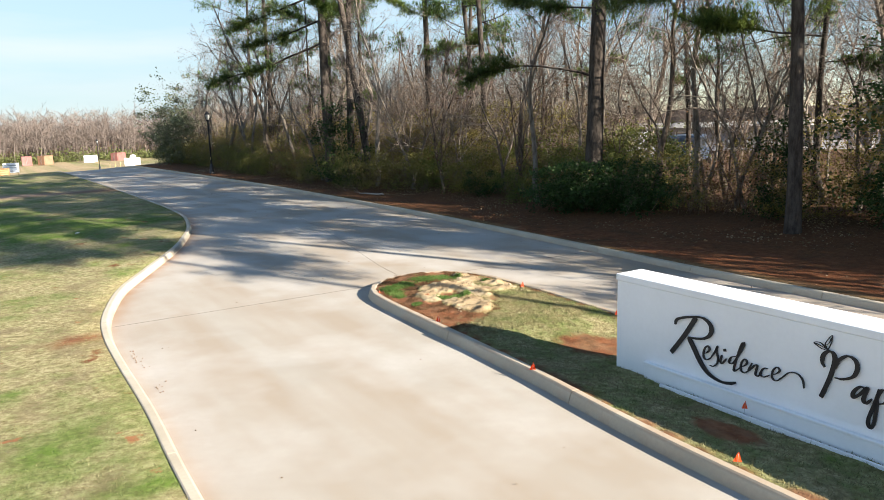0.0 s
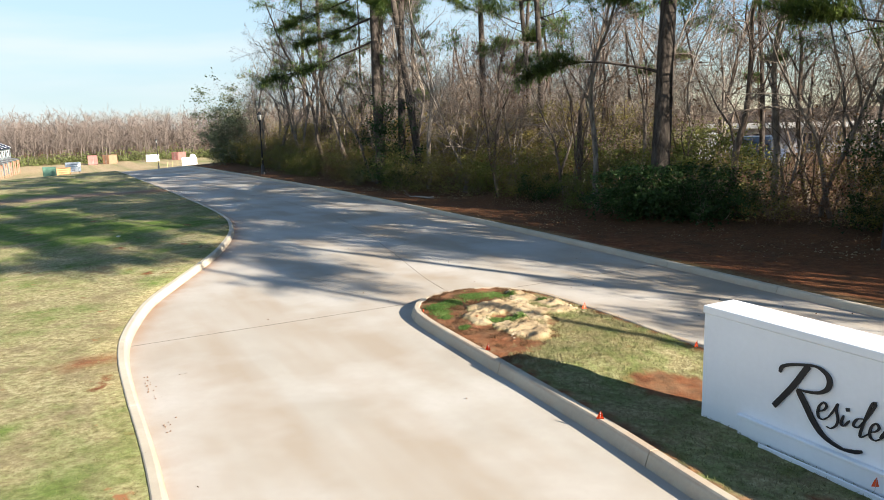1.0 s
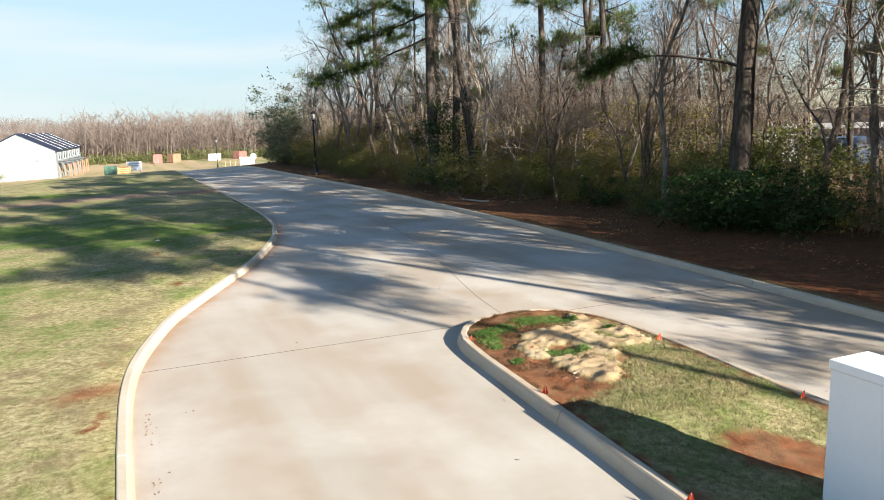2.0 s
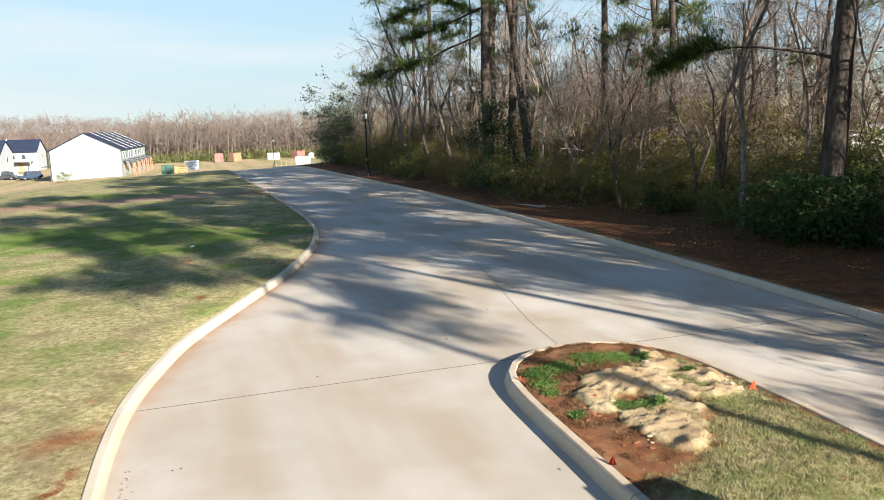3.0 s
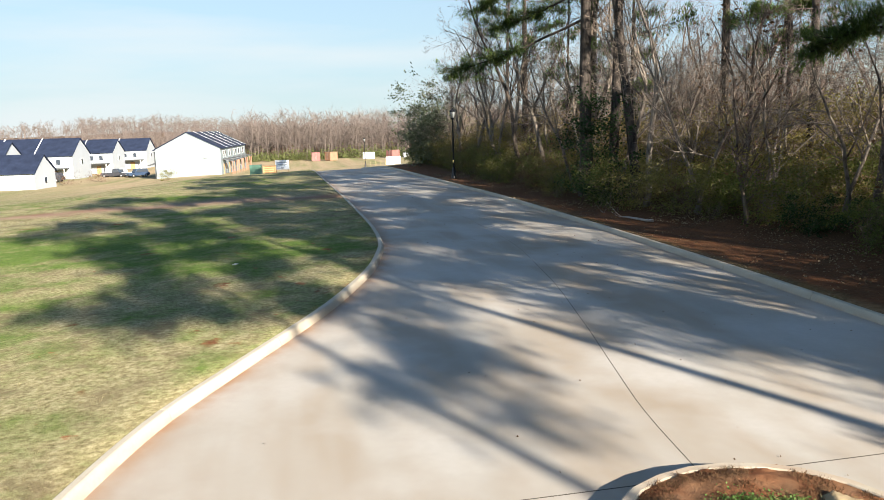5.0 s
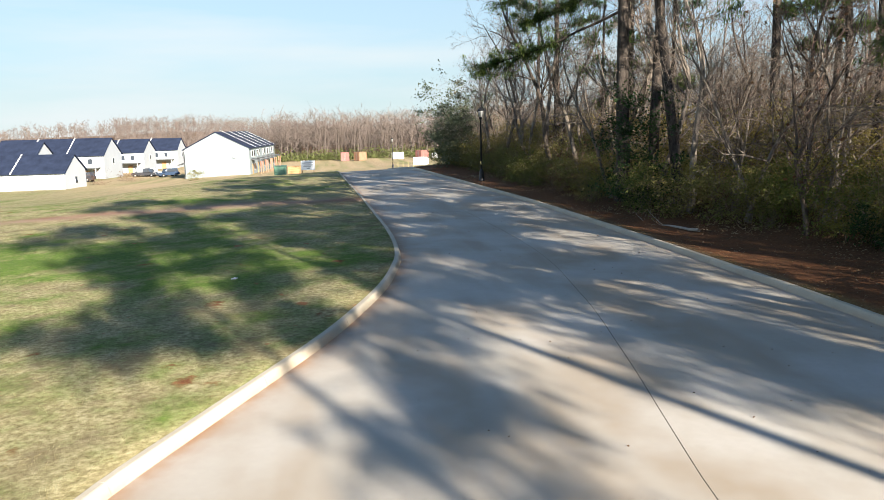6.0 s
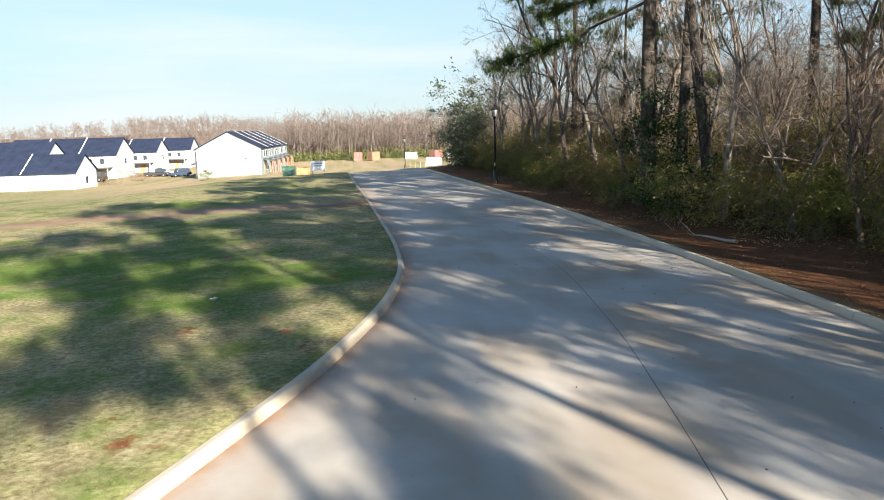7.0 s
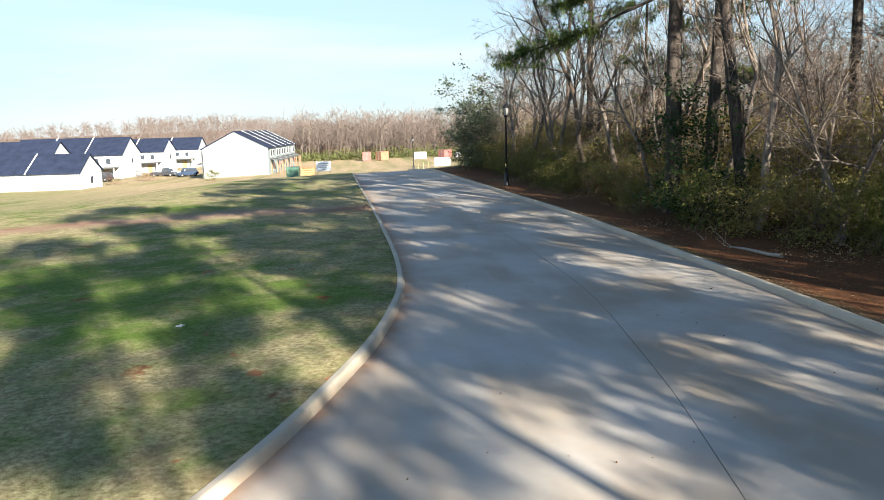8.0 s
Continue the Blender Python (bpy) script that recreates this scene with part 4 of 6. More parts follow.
GREY, BROWN = "slender grey leafless tree with fine twigs", "leafless brown tree with crooked limbs"
kinds = [
    bare_tree(11, 11.5, 1, M_GREY_BARK, M_TWIG, GREY, 1.0, 0.0115, 0.33),
    bare_tree(12, 9.5, 1, M_BROWN_BARK, M_TWIG, BROWN, 1.25, 0.013, 0.26, dead=60),
    bare_tree(13, 8.0, 3, M_GREY_BARK, M_TWIG, "pale leafless tree forking into several stems", 1.0, 0.013, 0.2),
    bare_tree(14, 13.5, 1, M_BROWN_BARK, M_TWIG_RED, "tall leafless tree with reddish twigs", 1.0, 0.0115, 0.35),
    bare_tree(15, 6.5, 2, M_BROWN_BARK, M_TWIG_RED, "small twin-stemmed leafless tree", 1.2, 0.012, 0.12, dead=120),
    bare_tree(16, 10.5, 2, M_GREY_BARK, M_TWIG, "twin-stemmed grey leafless tree", 1.1, 0.012, 0.3),
    bare_tree(17, 8.5, 1, M_PALE_BARK, M_TWIG, "gnarled pale grey leafless tree with spreading limbs", 1.4, 0.014, 0.3, (13, 7, 5, 2)),
    bare_tree(18, 7.5, 2, M_PALE_BARK, M_TWIG, "crooked pale twin-stemmed leafless tree", 1.35, 0.014, 0.3, (14, 7, 5, 2)),
    bare_tree(19, 5.2, 5, M_BROWN_BARK, M_TWIG_BROWN, "dense many-stemmed leafless sapling clump", 1.1, 0.011, 0.08, (18, 5, 6, 2), dead=160),
]
PINE_LABEL = "tall pine with a bare plated trunk"
pine_a = pine(21, 21, 0.32, [(4.5, 176, 4.6, 0.4, -0.11), (6.8, 200, 3.4, 0.05), (7.6, 300, 3.5, 0.1), (8.4, 120, 4, 0.1), (9.6, 30, 4, 0.15)], 10.5, 18, PINE_LABEL + " and low crooked limbs")
pine_b = pine(22, 20, 0.19, [(5.1, 172, 2.7, -0.08), (6.7, 160, 4.4, -0.03), (7.0, 174, 4.2, 0.0), (6.9, 148, 3.8, 0.02), (6.9, 330, 3.0, 0.1), (7.6, 185, 3.8, 0.1), (8.3, 90, 3.4, 0.15), (9, 250, 3.2, 0.1)], 9.5, 18, PINE_LABEL + " and drooping green limbs", tuft_count=13)
pine_c = pine(23, 22, 0.30, [(7.7, 168, 7.5, -0.34), (8.9, 164, 6.3, -0.26), (10.4, 150, 6.2, -0.16), (8.9, 20, 3, 0.2), (11.2, 200, 5.5, 0.1), (11.4, 100, 5, 0.1)], 11.8, 18, PINE_LABEL + " and long limbs")
pine_d = pine(24, 23, 0.25, [(10, 40, 3, 0.2), (11, 200, 3, 0.2)], 12, 18, PINE_LABEL)
pine_e = pine(25, 16, 0.16, [(6, 10, 2.5, 0.1), (7, 130, 2.6, 0.2), (7.6, 250, 2.6, 0.1)], 6.5, 17, "younger pine with an open green crown")
pine_f = pine(26, 24, 0.17, [(13.9, 160, 3, 0.1)], 14, 20, PINE_LABEL + " and a broad high crown", tuft_count=8)

pine_g = pine(27, 18, 0.19, [(6.5, 70, 2.2, 0.1), (7.4, 250, 2.4, 0.1)], 8.5, 18, "middling pine with a full green crown", tuft_count=7)



def reach(height, a, c, rise=0.05):
    """A limb that ends a metres across and c metres along the road from its trunk."""
    x, y = W(a, c)
    return height, math.degrees(math.atan2(y, x)), math.hypot(x, y), rise


PLATES = [reach(16.7, -1.0, 0.2), reach(17.4, -1.7, 0.5), reach(18.2, -1.3, 0.4), reach(19.2, -1.4, 0.9), reach(20.6, -1.2, 0.4), reach(13.9, 0.5, 0.7), reach(14.3, -0.3, 1.0), reach(14.6, 1.1, 0.5), reach(15.0, 2.0, 0.4), reach(15.6, 2.1, 1.6), reach(16.0, 0.4, 2.6), reach(16.4, 2.4, 2.0), reach(16.9, -2.0, -1.9), reach(17.1, -3.3, -0.2), reach(17.5, 1.0, 2.8), reach(18.0, 2.2, 1.9), reach(18.5, -2.7, 1.8), reach(18.9, 0.3, 2.4), reach(19.5, 2.2, 2.0), reach(20.2, -1.6, 1.2), reach(21.0, -3.2, 1.9), reach(21.4, 1.5, 1.2), reach(22.0, -2.5, 2.8), reach(22.8, 0.6, 1.0), reach(23.4, -0.8, 0.9)]
pine_s = pine(28, 24.5, 0.16, PLATES, 13.8, 0, PINE_LABEL + " and plates of high foliage", tuft_count=11, crown_dense=11)

holly = shrub(31, 4.2, 1.7, 4200, M_HOLLY, M_BROWN_BARK, "holly_tree", "dark glossy evergreen holly", 0.062)
privet = shrub(32, 2.3, 2.0, 3200, M_PRIVET, M_TWIG_BROWN, "privet_bush", "tangled green privet bush", 0.04)
privet_b = shrub(33, 1.8, 2.2, 3300, M_HOLLY, M_TWIG_BROWN, "laurel_bush", "low dark green evergreen bush", 0.048)
olive = shrub(34, 2.8, 2.0, 2800, M_OLIVE, M_TWIG_BROWN, "honeysuckle_thicket", "yellowish green thicket of thin stems", 0.036)
bramble = shrub(35, 2.2, 2.4, 420, M_DEAD, M_TWIG_RED, "bramble_thicket", "brown leafless bramble thicket", 0.045, stems=19)
cedar = shrub(36, 6.2, 2.2, 6500, M_CEDAR, M_GREY_BARK, "evergreen_tree", "grey-green bushy evergreen tree", 0.09, stems=22)
weeds = shrub(37, 0.9, 1.2, 400, M_PRIVET, M_TWIG_BROWN, "weed_clump", "low clump of green weeds and dry stems", 0.04, stems=12)


def thin_place(a, c):
    """A wedge of the wood through which the neighbour's yard shows."""
    return a > 21.5 and 0.55 * a < c < 0.9 * a


def wood_depth():
    """The thin growth deeper in the wood, seen only as a grey-brown web."""
    rng = np.random.default_rng(44)
    segs, count = [], 0
    while count < 720:
        c = rng.uniform(-4, 84)
        a = float(wood_edge(c)) + 13 + 34 * rng.uniform(0, 1)
        if c < 0.48 * a or (thin_place(a, c) and rng.uniform() < 0.78):
            continue
        count += 1
        x, y = W(a, c)
        h = rng.choice([3.5, 6.0, 9.0, 11.0, 13.0]) * rng.uniform(0.75, 1.2) * (0.75 if c > 42 else 1.15)
        p = np.array([x, y, floor_at(x, y) - 0.2])
        d = np.array([rng.normal(0, 0.2), rng.normal(0, 0.2), 1.0])
        stem = [p]
        for k in range(4):
            d = d + rng.normal(0, 0.16, 3)
            d[2] = max(d[2], 0.6)
            p = p + d / np.linalg.norm(d) * h / 4
            stem.append(p)
            segs.append((*stem[-2], *p, 0.0055 * h * (1 - 0.2 * k), 0.0055 * h * (0.8 - 0.2 * k) + 0.004))
        for k in range(30):
            t = rng.uniform(0.2, 1.0)
            q = min(int(t * 4), 3)
            b = stem[q] + (stem[q + 1] - stem[q]) * (t * 4 - q)
            ln = h * rng.uniform(0.12, 0.36) * (1.3 - 0.7 * t)
            dr = np.array([rng.normal(0, 0.8), rng.normal(0, 0.8), rng.uniform(0.0, 1.0)])
            e = b + dr / np.linalg.norm(dr) * ln
            segs.append((*b, *e, 0.0105, 0.006))
            for m in range(3):
                d2 = dr + rng.normal(0, 0.8, 3)
                f = b + (e - b) * rng.uniform(0.25, 0.95)
                g = f + d2 / np.linalg.norm(d2) * ln * rng.uniform(0.4, 0.8)
                segs.append((*f, *g, 0.0075, 0.004))
    tagged(ob_of("wood_thicket", ribbons("wood_thicket", segs), M_TWIG_SHADED), "web of thin leafless saplings deep in the wood", "woodland", kind="stuff")


wood_depth()


def plant_wood():
    rng = np.random.default_rng(5)
    placed = set()

    def put(ob, a, c, turn=None, size=1.0, **kw):
        x, y = W(a, c)
        turn = rng.uniform(0, 360) if turn is None else turn
        stand(ob, x, y, turn, size, first=ob.name not in placed, **kw)
        placed.add(ob.name)

    # trees that stand out
    put(pine_a, 18.0, 18.9, 0)
    put(pine_b, 17.7, 11.15, 0)
    put(pine_c, 16.4, 38.2, 0)
    put(pine_d, 17.1, 36.9, 70, 0.9)
    put(pine_d, 17.3, 34.9, 200, 0.85, tip=(4, 5))
    for a, c, s in ((22.5, 13.5, 0.75), (20.6, 42.5, 0.8), (20.4, 4.0, 0.9), (18.5, 46, 0.7)):
        put(pine_e, a, c, None, s)
    put(pine_e, 21.5, 30.5, 200, 1.1)
    put(pine_g, 23.9, 34.9, 20, 0.95)
    for a, c, s in ((28.5, 23.5, 0.7), (29.0, 30.0, 0.8), (26.5, 39.0, 0.9)):
        put(pine_g, a, c, None, s)
    put(kinds[1], 18.7, 17.0, 200, 1.1)
    put(kinds[0], 20.6, 16.4, 40, 0.95)
    put(kinds[0], 17.7, 21.5, 60, 0.85)
    put(kinds[3], 18.9, 24.5, 90, 0.8)
    put(kinds[4], 17.3, 27.5, 10, 1.15)
    put(kinds[2], 18.6, 28.6, 10, 0.95)
    put(kinds[7], 18.2, 32.6, 40, 0.85)
    put(kinds[0], 16.7, 33.3, 250, 1.0)
    put(kinds[4], 18.4, 23.2, 10, 1.0)
    put(kinds[5], 16.7, 52.0, 60, 1.15)
    put(kinds[6], 16.7, 54.2, 160, 1.2)
    put(kinds[0], 17.4, 52.8, 250, 1.15)
    put(kinds[3], 17.6, 57.5, 30, 0.82)
    for k, a, c, turn, size in ((0, 15.9, 60.5, 100, 1.0), (5, 15.5, 64.5, 210, 1.0), (6, 15.8, 57.0, 20, 1.2), (6, 16.8, 35.8, 75, 1.1), (7, 16.4, 39.6, 300, 1.2), (6, 16.5, 43.2, 190, 1.15), (7, 17.4, 30.6, 140, 1.1)):
        put(kinds[k], a, c, turn, size)
    put(kinds[0], 17.2, 62.0, 300, 0.85)
    put(kinds[5], 17.0, 66.5, 80, 0.8)
    put(kinds[0], 17.5, 71.0, 190, 0.65)
    put(kinds[3], 16.6, 47.6, 220, 0.95)
    put(kinds[3], 18.0, 43.4, 120, 1.0)
    put(kinds[6], 16.9, 40.6, 20, 1.3)
    put(holly, 16.2, 35.6, 0, 1.05)
    put(cedar, 15.1, 69.0, 0, 1.05)
    put(cedar, 15.6, 71.6, 150, 1.3)
    put(holly, 15.0, 73.0, 60, 0.9)
    # pines further back along the wood, throwing their shade over road and lawn
    put(pine_s, 20.35, -17.3, 0)
    put(pine_s, 20.3, -8.6, 0, 1.04)
    for a, c, s in ((23.6, -3.5, 1.0), (22.5, 3.5, 1.0)):
        put(pine_f, a, c, None, s)
    for a, c, s in ((20.4, -4.2, 0.95), (20.4, -1.2, 0.95), (19.8, 4.6, 0.9)):
        put(pine_e, a, c, None, s)
    for a, c, s in ((20.5, 47, 0.95), (19.5, 57, 0.9), (23, 9.5, 1.0), (29, 3, 0.95), (21, 66, 0.8), (23, 38, 0.9)):
        put(pine_d, a, c, None, s)
    for a, c, s in ((22.6, -7.2, 1.1), (20.6, 1.4, 1.0)):
        put(pine_g, a, c, None, s)
    for k, a, c, s in ((0, 20.2, -6.2, 1.1), (3, 21.6, -8.6, 1.0), (5, 19.8, -4.0, 1.15), (1, 22.4, -6.8, 1.2), (0, 21.0, -0.6, 1.05), (3, 20.0, 2.4, 0.95), (5, 22.2, 1.0, 1.2), (1, 20.2, 4.6, 1.15), (0, 22.6, 5.6, 1.1), (6, 19.6, -1.6, 1.3), (3, 23.4, -1.2, 1.05), (7, 20.0, 7.2, 1.3), (5, 24.0, 2.6, 1.2), (8, 19.4, -5.2, 1.3), (8, 19.2, -3.0, 1.4), (8, 19.4, 0.2, 1.3), (8, 19.4, 3.4, 1.4)):
        put(kinds[k], a, c, None, s)
    # crooked trees and sapling clumps along the wood's face
    for k, a, c, s in ((6, 16.6, 60.0, 1.0), (7, 16.3, 65.0, 0.95), (5, 21.5, 21.0, 0.9), (0, 22.5, 24.5, 0.85), (1, 20.8, 26.2, 0.95), (3, 23.5, 22.4, 0.75), (5, 22.0, 28.5, 0.95), (1, 23.8, 26.8, 0.9), (1, 17.9, 30.8, 0.95), (2, 17.8, 43.5, 1.2), (5, 17.5, 47.0, 0.95), (7, 18.2, 25.6, 0.95), (7, 19.4, 14.6, 1.05), (6, 20.2, 11.4, 0.9), (5, 21.2, 13.2, 0.9), (3, 20.9, 10.4, 0.8), (1, 21.4, 16.6, 0.95), (2, 20.8, 14.4, 1.05), (0, 22.0, 11.6, 0.85), (5, 21.3, 9.0, 0.8)):
        put(kinds[k], a + 0.9, c, None, s)
    c = 9.0
    while c < 72:
        c += rng.uniform(2.2, 3.8)
        put(kinds[8], float(wood_edge(c)) + rng.uniform(1.2, 5.5), c, None, rng.uniform(0.75, 1.2))
    # the rest of the wood
    tries = 0
    spots = []
    while len(spots) < 56 and tries < 6000:
        tries += 1
        c = rng.uniform(9, 78)
        e = float(wood_edge(c))
        a = e + 1.5 + 23 * rng.uniform(0, 1) ** 1.3
        if c < 0.48 * a:
            continue
        if any((a - p) ** 2 + (c - q) ** 2 < 1.6 ** 2 for p, q in spots):
            continue
        # a thin place, through which the open land beyond shows
        if thin_place(a, c) and rng.uniform() < 0.78:
            continue
        spots.append((a, c))
        low = 0.8 if a < e + 6 else 1.15
        put(kinds[int(rng.choice(8, p=[0.15, 0.14, 0.1, 0.12, 0.12, 0.11, 0.13, 0.13]))], a, c, None, low * rng.uniform(0.7, 1.05), tip=(rng.normal(0, 3), rng.normal(0, 3)))
    # undergrowth in loose rows behind the clay bank
    def row(offset, step, kinds_here, weights, sizes, lo=8, hi=75):
        c = lo
        while c < hi:
            c += step * rng.uniform(0.6, 1.4)
            a = float(wood_edge(c)) + offset + rng.normal(0, 0.5)
            if (c < 19 and rng.uniform() < 0.35) or (20 < c < 25.5 and offset < 3 and rng.uniform() < 0.5):
                continue
            put(kinds_here[int(rng.choice(len(kinds_here), p=weights))], a, c, None, rng.uniform(*sizes))

    for a, c, s in ((22.0, -7.5, 0.9), (20.9, 7.6, 0.85), (19.4, 6.0, 0.9), (20.2, 1.6, 1.0)):
        put(cedar, a, c, None, s)
    for a, c, s in ((20.4, 0.6, 1.0), (19.6, 4.0, 1.0), (20.0, 9.0, 1.1), (19.0, 12.6, 0.7)):
        put(holly, a, c, None, s)
    row(0.7, 1.3, [privet, olive, bramble, privet_b], [0.4, 0.34, 0.18, 0.08], (0.6, 1.15), 18, 75)
    row(0.5, 1.5, [privet, olive], [0.75, 0.25], (0.7, 1.15), 41, 74)
    row(1.9, 1.6, [privet, olive, bramble], [0.25, 0.55, 0.2], (0.9, 1.45), 8, 75)
    row(3.6, 2.2, [olive, bramble, privet], [0.62, 0.13, 0.25], (1.1, 1.7), 7, 74)
    row(6.0, 2.8, [olive, privet], [0.7, 0.3], (1.2, 1.8), 19, 70)
    row(9.0, 3.6, [olive, privet], [0.65, 0.35], (1.3, 2.0), 24, 46)
    row(0.0, 2.2, [weeds, bramble], [0.75, 0.25], (0.5, 0.9), 10, 74)
    for a, c, s in ((18.1, 17.4, 1.15), (17.6, 18.6, 1.2), (18.0, 19.8, 1.1), (18.6, 16.6, 1.0), (19.9, 9.6, 1.0), (17.3, 18.2, 1.25), (17.0, 19.4, 1.1), (17.6, 16.9, 1.2)):
        put(privet_b, a, c, None, s)
    for a, c, s in ((18.6, 15.2, 0.9), (19.0, 13.8, 1.0), (19.4, 12.6, 0.8), (19.2, 11.9, 0.7), (20.4, 11.0, 0.9), (20.6, 13.0, 1.1)):
        put(olive if s < 0.95 else bramble, a, c, None, s)
    for a, c in ((16.2, 32.9), (15.9, 34.2), (17.0, 30.6), (16.6, 62), (16.2, 58), (16.4, 65.5), (16.0, 54.5), (16.6, 50.5)):
        put(privet, a, c, None, 1.1)


plant_wood()


# ---- far woods ----
def far_wood(name, seed, rows, label):
    """rows: (bearing from, to, distance from, to, trees, height)."""
    rng = np.random.default_rng(seed)
    segs = []
    for b0, b1, d0, d1, count, high in rows:
        b = np.radians(rng.uniform(b0, b1, count))
        d = d0 + (d1 - d0) * rng.uniform(0, 1, count)
        xs, ys = KNOLL[0] - np.sin(b) * d, KNOLL[1] + np.cos(b) * d
        zs = land(xs, ys)
        for x, y, z in zip(xs, ys, zs):
            h = high * rng.uniform(0.7, 1.15)
            foot = np.array([x, y, z - 0.5])
            top = foot + np.array([rng.normal(0, 0.06 * h), rng.normal(0, 0.06 * h), h * 0.85])
            segs.append((*foot, *top, 0.10, 0.035))
            for k in range(9):
                t = rng.uniform(0.3, 0.97)
                p = foot + (top - foot) * t
                ln = h * rng.uniform(0.16, 0.34) * (1.25 - 0.6 * t)
                dr = np.array([rng.normal(0, 0.6), rng.normal(0, 0.6), rng.uniform(0.2, 1.0)])
                q = p + dr / np.linalg.norm(dr) * ln
                segs.append((*p, *q, 0.05, 0.028))
                for j in range(4):
                    dr2 = dr / np.linalg.norm(dr) + rng.normal(0, 0.65, 3)
                    s = p + (q - p) * rng.uniform(0.2, 1.0)
                    e = s + dr2 / np.linalg.norm(dr2) * ln * rng.uniform(0.35, 0.7)
                    segs.append((*s, *e, 0.046, 0.026))
    me = ribbons(name, segs)
    return tagged(ob_of(name, me, M_TWIG_HAZED), label, "woodland", kind="stuff")


far_wood("far_wood", 41, [(14, 36, 222, 262, 620, 15.5), (34, 46, 235, 280, 240, 11), (44, 66, 225, 300, 420, 8.5), (62, 85, 180, 260, 160, 6.5)], "distant belt of pale leafless trees")
far_wood("wooded_hill", 42, [(28, 47, 300, 470, 1000, 10.5), (46, 70, 290, 470, 700, 9.5), (10, 30, 262, 330, 260, 17)], "wooded hill of leafless trees far off")


def far_hedge():
    rng = np.random.default_rng(43)
    cen = []
    for b in np.arange(14, 44, 0.16):
        d = 224 + rng.normal(0, 2.5)
        x, y = KNOLL[0] - math.sin(math.radians(b)) * d, KNOLL[1] + math.cos(math.radians(b)) * d
        h = rng.uniform(1.8, 3.6)
        cen.append(np.array([x, y, float(land(x, y)) + h * 0.4]) + rng.normal(0, 1, (90, 3)) * (0.8, 0.8, h * 0.36))
    return tagged(ob_of("far_thicket", leaves("far_thicket", np.vstack(cen), 0.34, rng, 0.8, 1.5), M_FARLEAF), "distant green thicket along the field's far side", "thicket", kind="stuff")


far_hedge()


def polar(b, d, dz=0.0):
    """A place by its bearing and distance from the knoll."""
    x, y = KNOLL[0] - math.sin(math.radians(b)) * d, KNOLL[1] + math.cos(math.radians(b)) * d
    return x, y, float(land(x, y)) + dz


# ---- terraced houses ----
U, V = Vector((0.88, 0.475, 0)), Vector((-0.475, 0.88, 0))


def house_pose(x, y, z):
    return Matrix(((U.x, V.x, 0, x), (U.y, V.y, 0, y), (0, 0, 1, z), (0, 0, 0, 1)))


def gabled(house, x0, x1, y0, y1, eave, ridge, along, roof_over=0.35, siding=M_SIDING):
    """Walls with a pitched roof; the ridge runs along 'x' or 'y'."""
    if along == "x":
        mid = (y0 + y1) / 2
        w = prism([(y0, -2.5), (y1, -2.5), (y1, eave), (mid, ridge), (y0, eave)], x0, x1)
        bmesh.ops.rotate(w, verts=w.verts, cent=(0, 0, 0), matrix=Matrix.Rotation(radians(90), 3, "Z"))
        for q in w.verts:
            q.co.x = -q.co.x
        bmesh.ops.recalc_face_normals(w, faces=w.faces)
    else:
        mid = (x0 + x1) / 2
        w = prism([(x0, -2.5), (x1, -2.5), (x1, eave), (mid, ridge), (x0, eave)], y0, y1)
    part("wall", w, siding, house)
    slope = (ridge - eave) / ((y1 - y0) / 2 if along == "x" else (x1 - x0) / 2)
    for s in (-1, 1):
        t = 0.16
        half = ((y1 - y0) if along == "x" else (x1 - x0)) / 2
        o = half + roof_over
        pts = [(0, ridge + 0.02), (s * o, ridge - slope * o + 0.02), (s * o, ridge - slope * o + 0.02 + t), (0, ridge + 0.02 + t)]
        pts = [(mid + p, q) for p, q in pts]
        if along == "x":
            r = prism(pts, x0 - 0.25, x1 + 0.25)
            bmesh.ops.rotate(r, verts=r.verts, cent=(0, 0, 0), matrix=Matrix.Rotation(radians(90), 3, "Z"))
            for q in r.verts:
                q.co.x = -q.co.x
            bmesh.ops.recalc_face_normals(r, faces=r.faces)
        else:
            r = prism(pts, y0 - 0.25, y1 + 0.25)
        part("roof", r, M_ROOF, house, "dark blue-grey shingle roof slope")


def window(house, x, y, z, w, h, face):
    """A window in the wall that faces 'front' (-y) or 'right' (+x)."""
    fr = bmesh.new()
    if face == "front":
        box(fr, x - w / 2 - 0.08, x + w / 2 + 0.08, y - 0.06, y - 0.003, z - 0.08, z + h + 0.08)
        win = part("window", fr, M_TRIM, house)
        part("pane", boxed(x - w / 2, x + w / 2, y - 0.075, y - 0.062, z, z + h), M_PANE, win)
    else:
        box(fr, x + 0.003, x + 0.06, y - w / 2 - 0.08, y + w / 2 + 0.08, z - 0.08, z + h + 0.08)
        win = part("window", fr, M_TRIM, house)
        part("pane", boxed(x + 0.062, x + 0.075, y - w / 2, y + w / 2, z, z + h), M_PANE, win)


